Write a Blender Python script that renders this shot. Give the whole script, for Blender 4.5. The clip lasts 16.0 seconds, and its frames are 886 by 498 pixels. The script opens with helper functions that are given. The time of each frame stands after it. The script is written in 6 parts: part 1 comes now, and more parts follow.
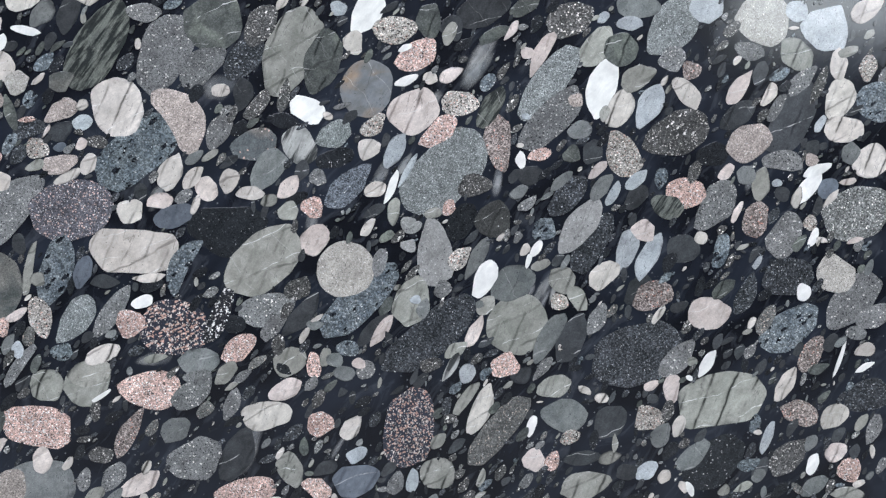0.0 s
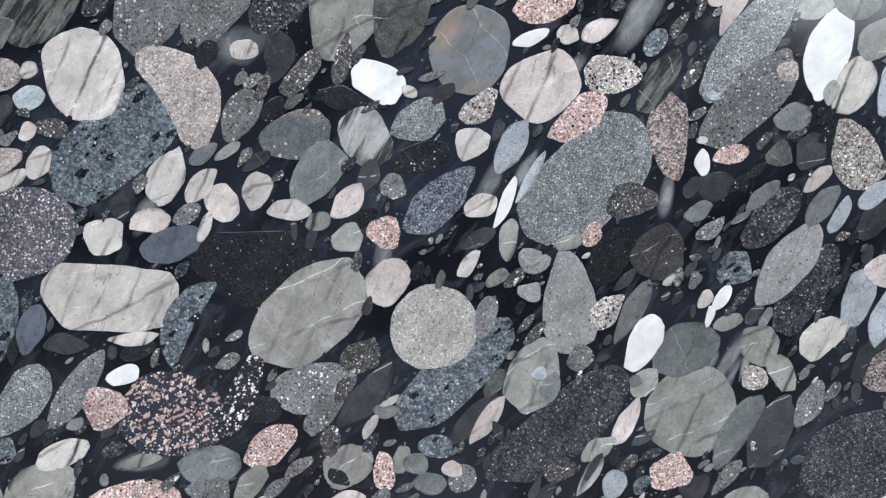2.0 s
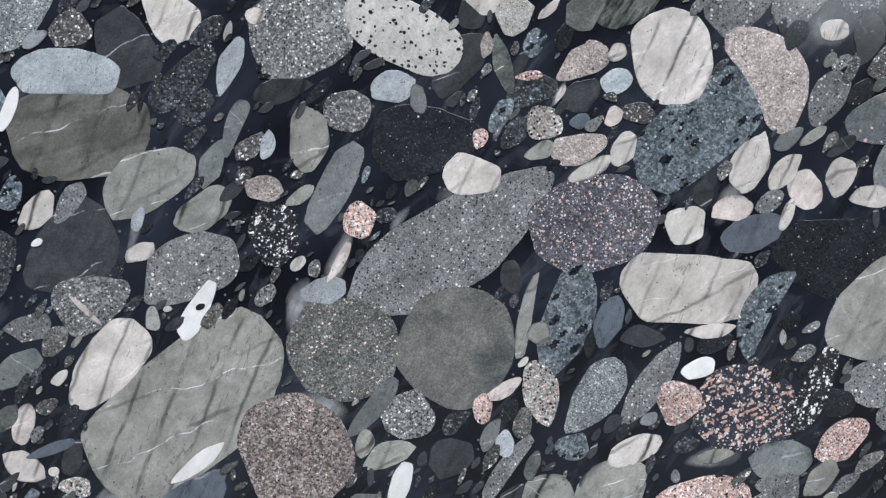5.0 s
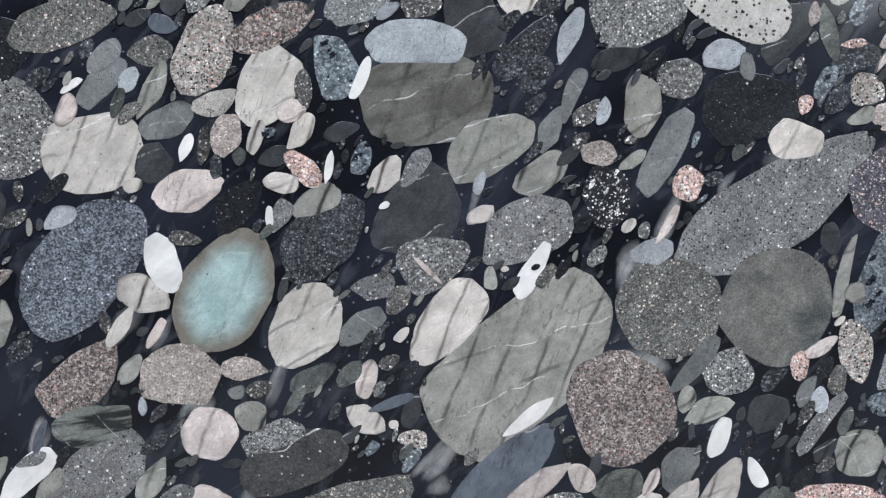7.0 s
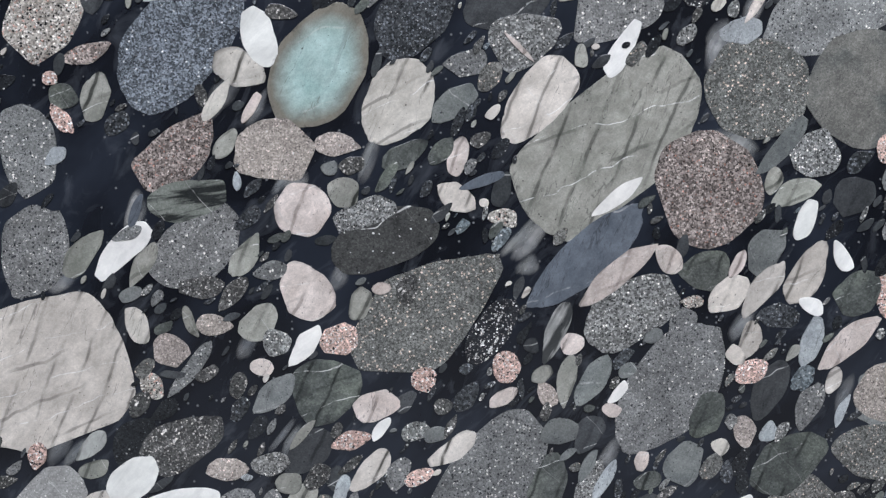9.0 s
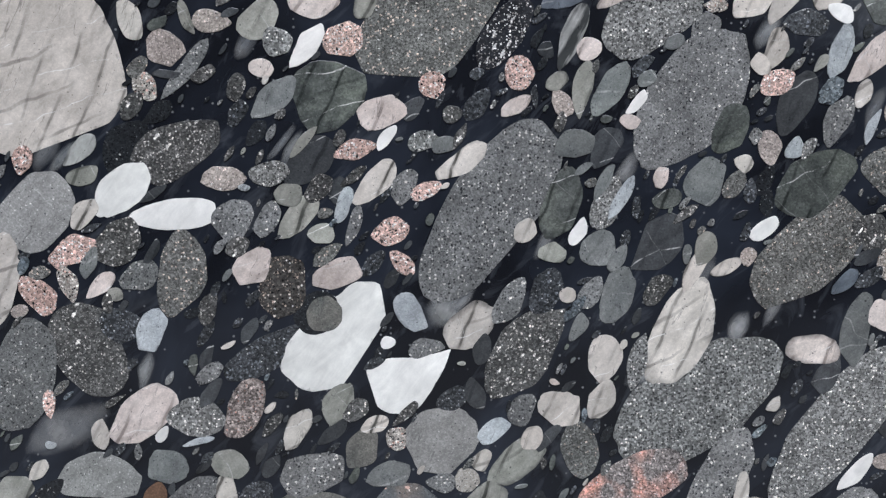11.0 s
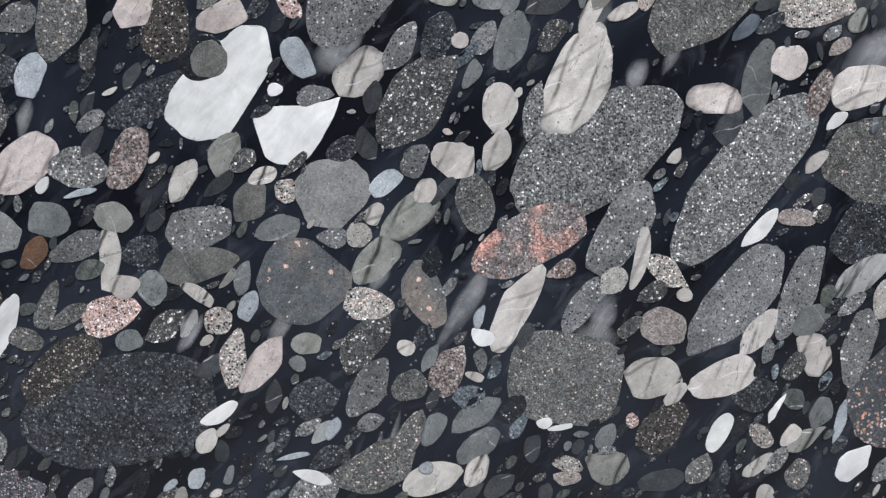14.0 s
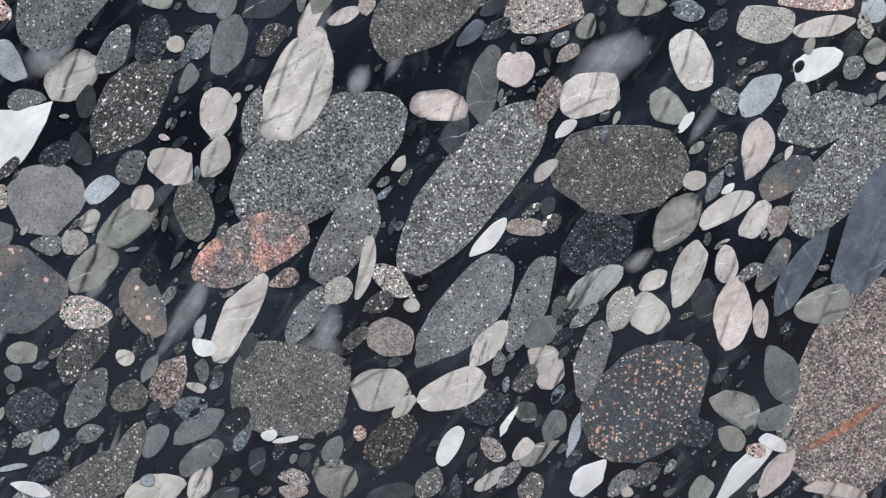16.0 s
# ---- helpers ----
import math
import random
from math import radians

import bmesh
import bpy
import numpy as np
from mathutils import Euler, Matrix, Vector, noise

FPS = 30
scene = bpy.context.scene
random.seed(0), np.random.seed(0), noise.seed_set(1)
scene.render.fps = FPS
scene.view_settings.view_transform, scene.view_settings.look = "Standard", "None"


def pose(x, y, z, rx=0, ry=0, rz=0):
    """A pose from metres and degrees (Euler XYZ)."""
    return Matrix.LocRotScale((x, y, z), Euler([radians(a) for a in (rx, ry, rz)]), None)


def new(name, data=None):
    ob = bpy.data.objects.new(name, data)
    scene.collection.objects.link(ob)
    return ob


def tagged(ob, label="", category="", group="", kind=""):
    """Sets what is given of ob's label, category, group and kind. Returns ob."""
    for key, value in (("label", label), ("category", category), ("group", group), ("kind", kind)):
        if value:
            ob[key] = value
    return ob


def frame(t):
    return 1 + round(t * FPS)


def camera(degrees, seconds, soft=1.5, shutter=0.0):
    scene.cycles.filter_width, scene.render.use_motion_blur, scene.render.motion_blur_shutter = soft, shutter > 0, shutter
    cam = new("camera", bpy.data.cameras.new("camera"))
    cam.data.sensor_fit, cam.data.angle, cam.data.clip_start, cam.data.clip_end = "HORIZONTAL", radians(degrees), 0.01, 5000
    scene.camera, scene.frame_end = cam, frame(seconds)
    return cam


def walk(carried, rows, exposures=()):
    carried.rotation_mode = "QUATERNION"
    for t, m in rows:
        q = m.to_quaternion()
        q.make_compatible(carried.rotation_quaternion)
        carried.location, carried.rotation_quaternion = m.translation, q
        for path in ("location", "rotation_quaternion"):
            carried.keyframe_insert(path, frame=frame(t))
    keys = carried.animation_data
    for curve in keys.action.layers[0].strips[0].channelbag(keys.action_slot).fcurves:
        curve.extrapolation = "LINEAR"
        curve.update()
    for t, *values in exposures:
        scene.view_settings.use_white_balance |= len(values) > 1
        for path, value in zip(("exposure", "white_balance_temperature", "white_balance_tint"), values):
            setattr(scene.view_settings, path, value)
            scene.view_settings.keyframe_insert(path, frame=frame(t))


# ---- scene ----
cam = camera(68.0, 16.0, soft=1.3)
# seconds, eye x y z, turn about z, tilt up, roll
PATH = [
    (0.0, -0.0296, -0.1249, 1.4692, -2.142, -1.368, 0.023),
    (0.5, -0.0216, 0.0883, 1.4965, -2.677, -2.394, 0.228),
    (1.0, -0.0292, 0.1508, 1.5081, -2.443, -2.731, 0.339),
    (1.5, -0.0728, 0.1637, 1.5178, -2.629, -3.050, 0.549),
    (2.0, -0.1356, 0.1652, 1.5146, -2.323, -2.794, 0.585),
    (2.5, -0.2020, 0.1703, 1.5176, -2.621, -3.003, 0.477),
    (3.0, -0.2785, 0.1769, 1.5160, -2.472, -3.283, 0.499),
    (3.5, -0.3553, 0.1786, 1.5215, -2.495, -3.244, 0.360),
    (4.0, -0.4280, 0.1801, 1.5218, -2.549, -3.419, 0.203),
    (4.5, -0.5097, 0.1953, 1.5166, -2.448, -3.569, 0.300),
    (5.0, -0.5922, 0.2014, 1.5083, -2.332, -3.555, 0.300),
    (5.2, -0.6271, 0.2018, 1.5075, -2.310, -3.560, 0.300),
    (7.3, -0.8654, 0.1856, 1.4750, -1.400, -3.850, 0.150),
    (7.5, -0.8804, 0.1852, 1.4695, -1.388, -3.859, 0.140),
    (8.0, -0.8957, 0.1768, 1.4317, -1.328, -3.984, -0.011),
    (8.5, -0.8982, 0.1677, 1.3619, -1.244, -3.777, 0.245),
    (9.0, -0.9103, 0.1711, 1.3036, -1.218, -3.654, 0.392),
    (9.5, -0.9085, 0.1787, 1.2436, -1.282, -3.870, 0.517),
    (10.0, -0.9114, 0.1848, 1.1667, -1.270, -3.913, 0.783),
    (10.2, -0.9130, 0.1849, 1.1425, -1.280, -3.860, 0.810),
    (12.3, -0.9180, 0.1862, 0.9410, -1.480, -3.005, 1.045),
    (12.5, -0.9191, 0.1863, 0.9151, -1.488, -3.003, 1.043),
    (13.0, -0.9200, 0.1956, 0.8698, -1.405, -3.051, 1.049),
    (13.5, -0.9013, 0.1872, 0.8645, -1.588, -3.035, 0.919),
    (14.0, -0.8290, 0.1871, 0.8676, -1.481, -3.090, 0.626),
    (14.5, -0.7630, 0.1867, 0.8748, -1.541, -3.093, 0.772),
    (15.0, -0.7124, 0.1876, 0.8674, -1.548, -3.059, 1.024),
    (15.5, -0.6687, 0.1869, 0.8680, -1.509, -3.197, 1.134),
    (16.0, -0.6143, 0.1924, 0.8773, -1.579, -3.127, 0.999),
]
walk(cam, [(t, pose(x, y, z, 0, 0, turn) @ pose(0, 0, 0, 90 + tilt) @ pose(0, 0, 0, 0, 0, roll)) for t, x, y, z, turn, tilt, roll in PATH],
     exposures=[(0.0, 0.08, 6380, 9.2), (2.0, 0.06, 6390, 9.3), (5.0, 0.0, 6430, 9.5), (9.0, 0.0, 6520, 10.0), (13.0, 0.04, 6560, 10.2), (16.0, 0.06, 6560, 10.2)])

# ---- light: daylight through an assumed, unseen roof light and a high window of a stone hall ----
world = bpy.data.worlds.new("sky")
scene.world = world
world.use_nodes = True
sky = world.node_tree.nodes.new("ShaderNodeTexSky")
sky.sky_type, sky.sun_disc = "NISHITA", False
sky.sun_elevation, sky.sun_rotation = radians(40), radians(200)
world.node_tree.nodes["Background"].inputs["Strength"].default_value = 0.1
world.node_tree.links.new(sky.outputs["Color"], world.node_tree.nodes["Background"].inputs["Color"])

FACE = 0.70          # the slab's polished face lies in the plane y = FACE
HALL_W, HALL_E, HALL_S, HALL_N, HALL_H = -7.0, 7.0, -7.0, 1.6, 6.4
ROOF = (-4.5, 4.0, -4.2, -1.0)     # x0, x1, y0, y1 of the roof light, unseen and assumed
WIN = (4.2, 6.6, 4.0, 5.9)         # x0, x1, z0, z1 of the high window in the far wall


def area_lamp(name, place, power, sx, sy, colour):
    data = bpy.data.lights.new(name, "AREA")
    data.shape, data.size, data.size_y, data.energy, data.color = "RECTANGLE", sx, sy, power, colour
    lamp = new(name, data)
    lamp.matrix_world = place
    return lamp


# main light, added overhead and clear of what the slab mirrors
area_lamp("roof_daylight", pose((ROOF[0] + ROOF[1]) / 2, (ROOF[2] + ROOF[3]) / 2, HALL_H + 0.1, 0, 0, 0), 1085, ROOF[1] - ROOF[0], ROOF[3] - ROOF[2], (0.845, 0.89, 1.02))
area_lamp("window_daylight", pose((WIN[0] + WIN[1]) / 2, HALL_S - 0.1, (WIN[2] + WIN[3]) / 2, 90, 0, 0), 115, WIN[1] - WIN[0], WIN[3] - WIN[2], (0.9, 0.96, 1.0))


# ---- materials ----
class Nodes:
    """A node material under construction."""

    def __init__(self, name):
        self.mat = bpy.data.materials.new(name)
        self.mat.use_nodes = True
        self.tree = self.mat.node_tree
        self.bsdf = self.tree.nodes["Principled BSDF"]

    def link(self, a, b):
        self.tree.links.new(a, b)

    def put(self, socket, value):
        if isinstance(value, bpy.types.NodeSocket):
            self.link(value, socket)
        else:
            socket.default_value = value

    def math(self, op, a, b=0.0, clamp=False):
        n = self.tree.nodes.new("ShaderNodeMath")
        n.operation, n.use_clamp = op, clamp
        self.put(n.inputs[0], a)
        self.put(n.inputs[1], b)
        return n.outputs[0]

    def mix(self, fac, a, b, blend="MIX"):
        n = self.tree.nodes.new("ShaderNodeMix")
        n.data_type, n.blend_type = "RGBA", blend
        self.put(n.inputs[0], fac)
        self.put(n.inputs[6], a)
        self.put(n.inputs[7], b)
        return n.outputs[2]

    def ramp(self, value, low, high):
        n = self.tree.nodes.new("ShaderNodeMapRange")
        self.put(n.inputs["Value"], value)
        n.inputs["From Min"].default_value, n.inputs["From Max"].default_value = low, high
        return n.outputs["Result"]

    def noise(self, where, scale, detail=3.0, rough=0.55, distort=0.0):
        n = self.tree.nodes.new("ShaderNodeTexNoise")
        self.link(where, n.inputs["Vector"])
        n.inputs["Scale"].default_value, n.inputs["Detail"].default_value = scale, detail
        n.inputs["Roughness"].default_value, n.inputs["Distortion"].default_value = rough, distort
        return n.outputs["Fac"]

    def stretch(self, where, sx, sy, turn=0.0):
        n = self.tree.nodes.new("ShaderNodeMapping")
        self.link(where, n.inputs["Vector"])
        n.vector_type = "TEXTURE"
        n.inputs["Scale"].default_value = (1 / sx, 1.0, 1 / sy)
        n.inputs["Rotation"].default_value = (0, -radians(turn), 0)
        return n.outputs["Vector"]

    def cells(self, where, scale, randomness=1.0):
        n = self.tree.nodes.new("ShaderNodeTexVoronoi")
        self.link(where, n.inputs["Vector"])
        n.inputs["Scale"].default_value, n.inputs["Randomness"].default_value = scale, randomness
        parts = self.tree.nodes.new("ShaderNodeSeparateColor")
        self.link(n.outputs["Color"], parts.inputs[0])
        return n.outputs["Distance"], parts.outputs[0], parts.outputs[1]

    def lines(self, where, scale, distort):
        """Parallel wavering lines, 1 along their middle."""
        n = self.tree.nodes.new("ShaderNodeTexWave")
        self.link(where, n.inputs["Vector"])
        n.inputs["Scale"].default_value, n.inputs["Distortion"].default_value = scale, distort
        n.inputs["Detail"].default_value, n.inputs["Detail Scale"].default_value = 3.0, 1.6
        return n.outputs["Fac"]

    def where(self):
        """Places on the slab, shifted by a chance value of each piece, and that value."""
        info, geo = self.tree.nodes.new("ShaderNodeObjectInfo"), self.tree.nodes.new("ShaderNodeNewGeometry")
        chance = self.math("FRACT", self.math("ADD", info.outputs["Random"], geo.outputs["Random Per Island"]))
        shift = self.tree.nodes.new("ShaderNodeCombineXYZ")
        self.link(self.math("MULTIPLY", chance, 13.0), shift.inputs[0])
        self.link(self.math("MULTIPLY", chance, 7.0), shift.inputs[1])
        add = self.tree.nodes.new("ShaderNodeVectorMath")
        self.link(geo.outputs["Position"], add.inputs[0])
        self.link(shift.outputs[0], add.inputs[1])
        return add.outputs[0], chance


def rgb(r, g, b):
    """Linear colour of an 8-bit sRGB colour."""
    grey = (r + g + b) / 3
    r, g, b = (grey + 0.95 * (c - grey) for c in (r, g, b))
    return tuple(((c / 255 + 0.055) / 1.055) ** 2.4 if c > 10 else c / 255 / 12.92 for c in (r, g, b)) + (1.0,)


FINER = 1.75      # grains for each metre, against the sizes given below


def stone(name, base, second, grain=0.25, specks=(), cracks=None, bands=None, patch=None, rim=None, blotch=45.0, spread=0.35, rough=0.16, mosaic=0.0, crystal=760.0, edge=0.55, pits=0.75, uneven=0.3, fade=0.0, melt=0.0):
    """A polished stone. specks: (colour, cells per metre, share, size) and, for laths, the lean of their long side;
    cracks: (colour, lines scale, strength); bands: (colour, scale, strength, lean); patch: (colour, low, high); rim: (colour, strength, from, to);
    fade: how far some of these pebbles sink into the black ground mass at one end; melt: how much of a
    smear covers what lies under it, thinning out to nothing at its border."""
    n = Nodes(name)
    at, chance = n.where()
    wobble, shaken = n.tree.nodes.new("ShaderNodeTexNoise"), n.tree.nodes.new("ShaderNodeVectorMath")
    n.link(at, wobble.inputs["Vector"])
    wobble.inputs["Scale"].default_value, wobble.inputs["Detail"].default_value = 460.0, 2.0
    shaken.operation = "MULTIPLY_ADD"
    n.link(wobble.outputs["Color"], shaken.inputs[0])
    shaken.inputs[1].default_value = (0.0019, 0.0019, 0.0019)
    n.link(at, shaken.inputs[2])
    ragged = shaken.outputs[0]
    second_chance = n.math("FRACT", n.math("MULTIPLY", chance, 29.0))
    third_chance = n.math("FRACT", n.math("MULTIPLY", chance, 71.0))

    wide = n.noise(at, blotch, 4.0, 0.6, 0.4)
    colour = n.mix(n.ramp(wide, 0.34, 0.66), rgb(*base), rgb(*second))
    if patch:
        colour = n.mix(n.ramp(n.noise(at, 22.0, 3.0, 0.55, 0.6), patch[1], patch[2]), colour, rgb(*patch[0]))
    if bands:
        lines = n.noise(n.stretch(at, 0.14, 1.0, bands[3]), bands[1], 4.0, 0.62, 0.3)
        colour = n.mix(n.math("MULTIPLY", n.ramp(lines, 0.44, 0.56), bands[2]), colour, rgb(*bands[0]))
    # each pebble leans a little to green or to brown
    colour = n.mix(n.math("MULTIPLY", n.math("GREATER_THAN", second_chance, 0.5), n.math("ABSOLUTE", n.math("SUBTRACT", second_chance, 0.5))), colour, (0.96, 1.0, 0.96, 1.0), "MULTIPLY")
    colour = n.mix(n.math("MULTIPLY", n.math("LESS_THAN", second_chance, 0.5), n.math("ABSOLUTE", n.math("SUBTRACT", second_chance, 0.5))), colour, (1.0, 0.98, 0.95, 1.0), "MULTIPLY")
    fine = n.noise(at, 700.0, 3.0, 0.7)
    mid = n.noise(at, 210.0, 2.0, 0.6)
    shade = n.math("ADD", n.math("MULTIPLY", n.ramp(fine, 0.3, 0.7), grain), n.math("MULTIPLY", n.ramp(mid, 0.3, 0.7), grain * 0.5))
    shade = n.math("ADD", shade, 1.0 - 0.75 * grain)
    streak = n.noise(n.stretch(at, 0.32, 1.0, 46), 95.0, 5.0, 0.65, 0.6)
    shade = n.math("MULTIPLY", shade, n.math("ADD", n.math("MULTIPLY", n.ramp(streak, 0.28, 0.72), 0.26), 0.87))
    stain = n.noise(at, 22.0, 3.0, 0.6, 0.8)
    shade = n.math("MULTIPLY", shade, n.math("ADD", n.math("MULTIPLY", n.ramp(stain, 0.3, 0.7), 0.22), 0.89))
    patchy = n.noise(n.stretch(at, 0.5, 1.0, 50), 62.0, 7.0, 0.74, 0.5)
    shade = n.math("MULTIPLY", shade, n.math("ADD", n.math("MULTIPLY", n.ramp(patchy, 0.36, 0.64), uneven), 1.0 - 0.48 * uneven))
    if mosaic:
        _, lot, _ = n.cells(ragged, crystal)
        lot = n.math("POWER", lot, 1.6)
        shade = n.math("MULTIPLY", shade, n.math("ADD", n.math("MULTIPLY", lot, 2.6 * mosaic), 1.0 - mosaic))
    for tone, scale, share, size, *lean in specks:
        scale *= FINER
        place = n.stretch(ragged, 0.42, 1.0, lean[0]) if lean else ragged
        near, pick, other = n.cells(place, scale)
        reach = n.math("MULTIPLY", n.math("ADD", n.noise(at, scale * 2.2, 2.0), n.math("MULTIPLY", other, 0.7)), size * 1.15)
        inside = n.math("MULTIPLY", n.math("SUBTRACT", reach, near), 10.0, True)
        colour = n.mix(n.math("MULTIPLY", inside, n.math("LESS_THAN", pick, share)), colour, n.mix(other, rgb(*[c * 0.86 for c in tone]), rgb(*[min(255, c * 1.12) for c in tone])))
    if cracks:
        tone, scale, strength = cracks
        most = n.math("ADD", n.math("MULTIPLY", third_chance, 0.9), 0.25)
        broken = n.ramp(n.noise(at, 24.0, 3.0), 0.40, 0.56)
        waver = n.lines(n.stretch(at, 1.0, 1.0, -22), scale * 0.42, 1.7)
        thin = n.math("MULTIPLY", n.ramp(waver, 0.965, 0.992), broken)
        soft = n.math("MULTIPLY", n.ramp(waver, 0.86, 1.0), broken)
        cross = n.math("MULTIPLY", n.ramp(n.lines(n.stretch(at, 1.0, 1.0, -64), scale * 0.3, 2.6), 0.975, 0.995), n.ramp(n.noise(at, 17.0, 2.0), 0.46, 0.6))
        colour = n.mix(n.math("MULTIPLY", n.math("MULTIPLY", soft, most), strength * 0.5, True), colour, rgb(*tone))
        colour = n.mix(n.math("MULTIPLY", n.math("MULTIPLY", thin, most), strength, True), colour, rgb(*[c * 0.66 for c in tone]))
        colour = n.mix(n.math("MULTIPLY", cross, strength * 0.6), colour, rgb(*[c * 0.72 for c in tone]))
        white = n.ramp(n.lines(n.stretch(at, 1.0, 1.0, -70), scale * 0.3, 3.4), 0.9975, 0.9995)
        colour = n.mix(n.math("MULTIPLY", n.math("MULTIPLY", white, n.ramp(patchy, 0.46, 0.56)), 0.9 * strength), colour, rgb(222, 220, 214))
    if pits:
        kinds = [((30, 31, 33), 300.0, 0.11, 0.27), ((38, 39, 41), 620.0, 0.16, 0.38)]
        if mosaic > 0.2:
            kinds.append(((214, 212, 206), 430.0, 0.09, 0.36))
        for tone, scale, share, size in kinds:
            near, pick, other = n.cells(ragged, scale)
            reach = n.math("MULTIPLY", n.math("ADD", n.math("MULTIPLY", other, 0.9), 0.25), size)
            inside = n.math("MULTIPLY", n.math("SUBTRACT", reach, near), 9.0, True)
            few = share if mosaic > 0.2 else share * 0.25
            colour = n.mix(n.math("MULTIPLY", n.math("MULTIPLY", inside, n.math("LESS_THAN", pick, few)), pits), colour, rgb(*tone))
        hair = n.math("MULTIPLY", n.ramp(n.lines(n.stretch(at, 1.0, 1.0, 38), 10.0, 3.6), 0.998, 0.9996), n.math("LESS_THAN", n.math("FRACT", n.math("MULTIPLY", chance, 17.0)), 0.35))
        colour = n.mix(n.math("MULTIPLY", n.math("MULTIPLY", hair, n.ramp(patchy, 0.4, 0.55), True), (0.1 if mosaic > 0.2 else 0.6 if base[0] > 100 else 0.25) * pits), colour, rgb(196, 194, 188))
        split = n.noise(n.stretch(at, 0.2, 1.0, 70), 34.0, 5.0, 0.6, 0.4)
        split = n.math("MULTIPLY", n.ramp(n.math("ABSOLUTE", n.math("SUBTRACT", split, 0.48)), 0.0075, 0.001), n.ramp(streak, 0.44, 0.56), True)
        colour = n.mix(n.math("MULTIPLY", split, (0.7 if mosaic < 0.2 else 0.5) * pits), colour, rgb(46, 46, 47))
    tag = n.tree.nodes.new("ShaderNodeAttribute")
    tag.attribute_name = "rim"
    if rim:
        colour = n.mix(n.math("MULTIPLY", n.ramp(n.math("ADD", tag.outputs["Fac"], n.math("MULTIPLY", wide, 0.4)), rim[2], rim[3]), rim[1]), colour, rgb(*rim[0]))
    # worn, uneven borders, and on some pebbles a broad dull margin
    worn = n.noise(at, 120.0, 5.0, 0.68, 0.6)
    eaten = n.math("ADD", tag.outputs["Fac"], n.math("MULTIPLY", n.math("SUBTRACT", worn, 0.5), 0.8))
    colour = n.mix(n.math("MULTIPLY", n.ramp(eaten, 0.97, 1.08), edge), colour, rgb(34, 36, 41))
    if melt:
        thick = n.math("ADD", tag.outputs["Fac"], n.math("MULTIPLY", n.math("SUBTRACT", n.noise(n.stretch(at, 0.25, 1.0, 58), 70.0, 4.0, 0.6, 0.3), 0.5), 0.9))
        n.put(n.bsdf.inputs["Alpha"], n.math("MULTIPLY", n.ramp(thick, 0.92, 0.1), melt))
    if fade:
        sunk = n.math("ADD", tag.outputs["Fac"], n.math("MULTIPLY", n.math("SUBTRACT", n.noise(at, 19.0, 4.0, 0.6, 0.5), 0.5), 2.6))
        sunk = n.math("MULTIPLY", n.ramp(sunk, 0.95, 1.55), n.math("MULTIPLY", n.math("GREATER_THAN", third_chance, 0.45), fade))
        colour = n.mix(sunk, colour, rgb(26, 28, 33))
    gain = n.math("ADD", n.math("MULTIPLY", chance, spread), 1.0 - spread / 2)
    gain = n.math("MULTIPLY", gain, shade)
    scaled = n.tree.nodes.new("ShaderNodeVectorMath")
    scaled.operation = "SCALE"
    n.link(colour, scaled.inputs[0])
    n.link(gain, scaled.inputs["Scale"])
    n.link(scaled.outputs[0], n.bsdf.inputs["Base Color"])
    n.put(n.bsdf.inputs["Roughness"], n.math("ADD", n.math("MULTIPLY", mid, 0.1), rough - 0.05))
    return n.mat


BLACK, WHITE = (34, 35, 37), (214, 212, 206)
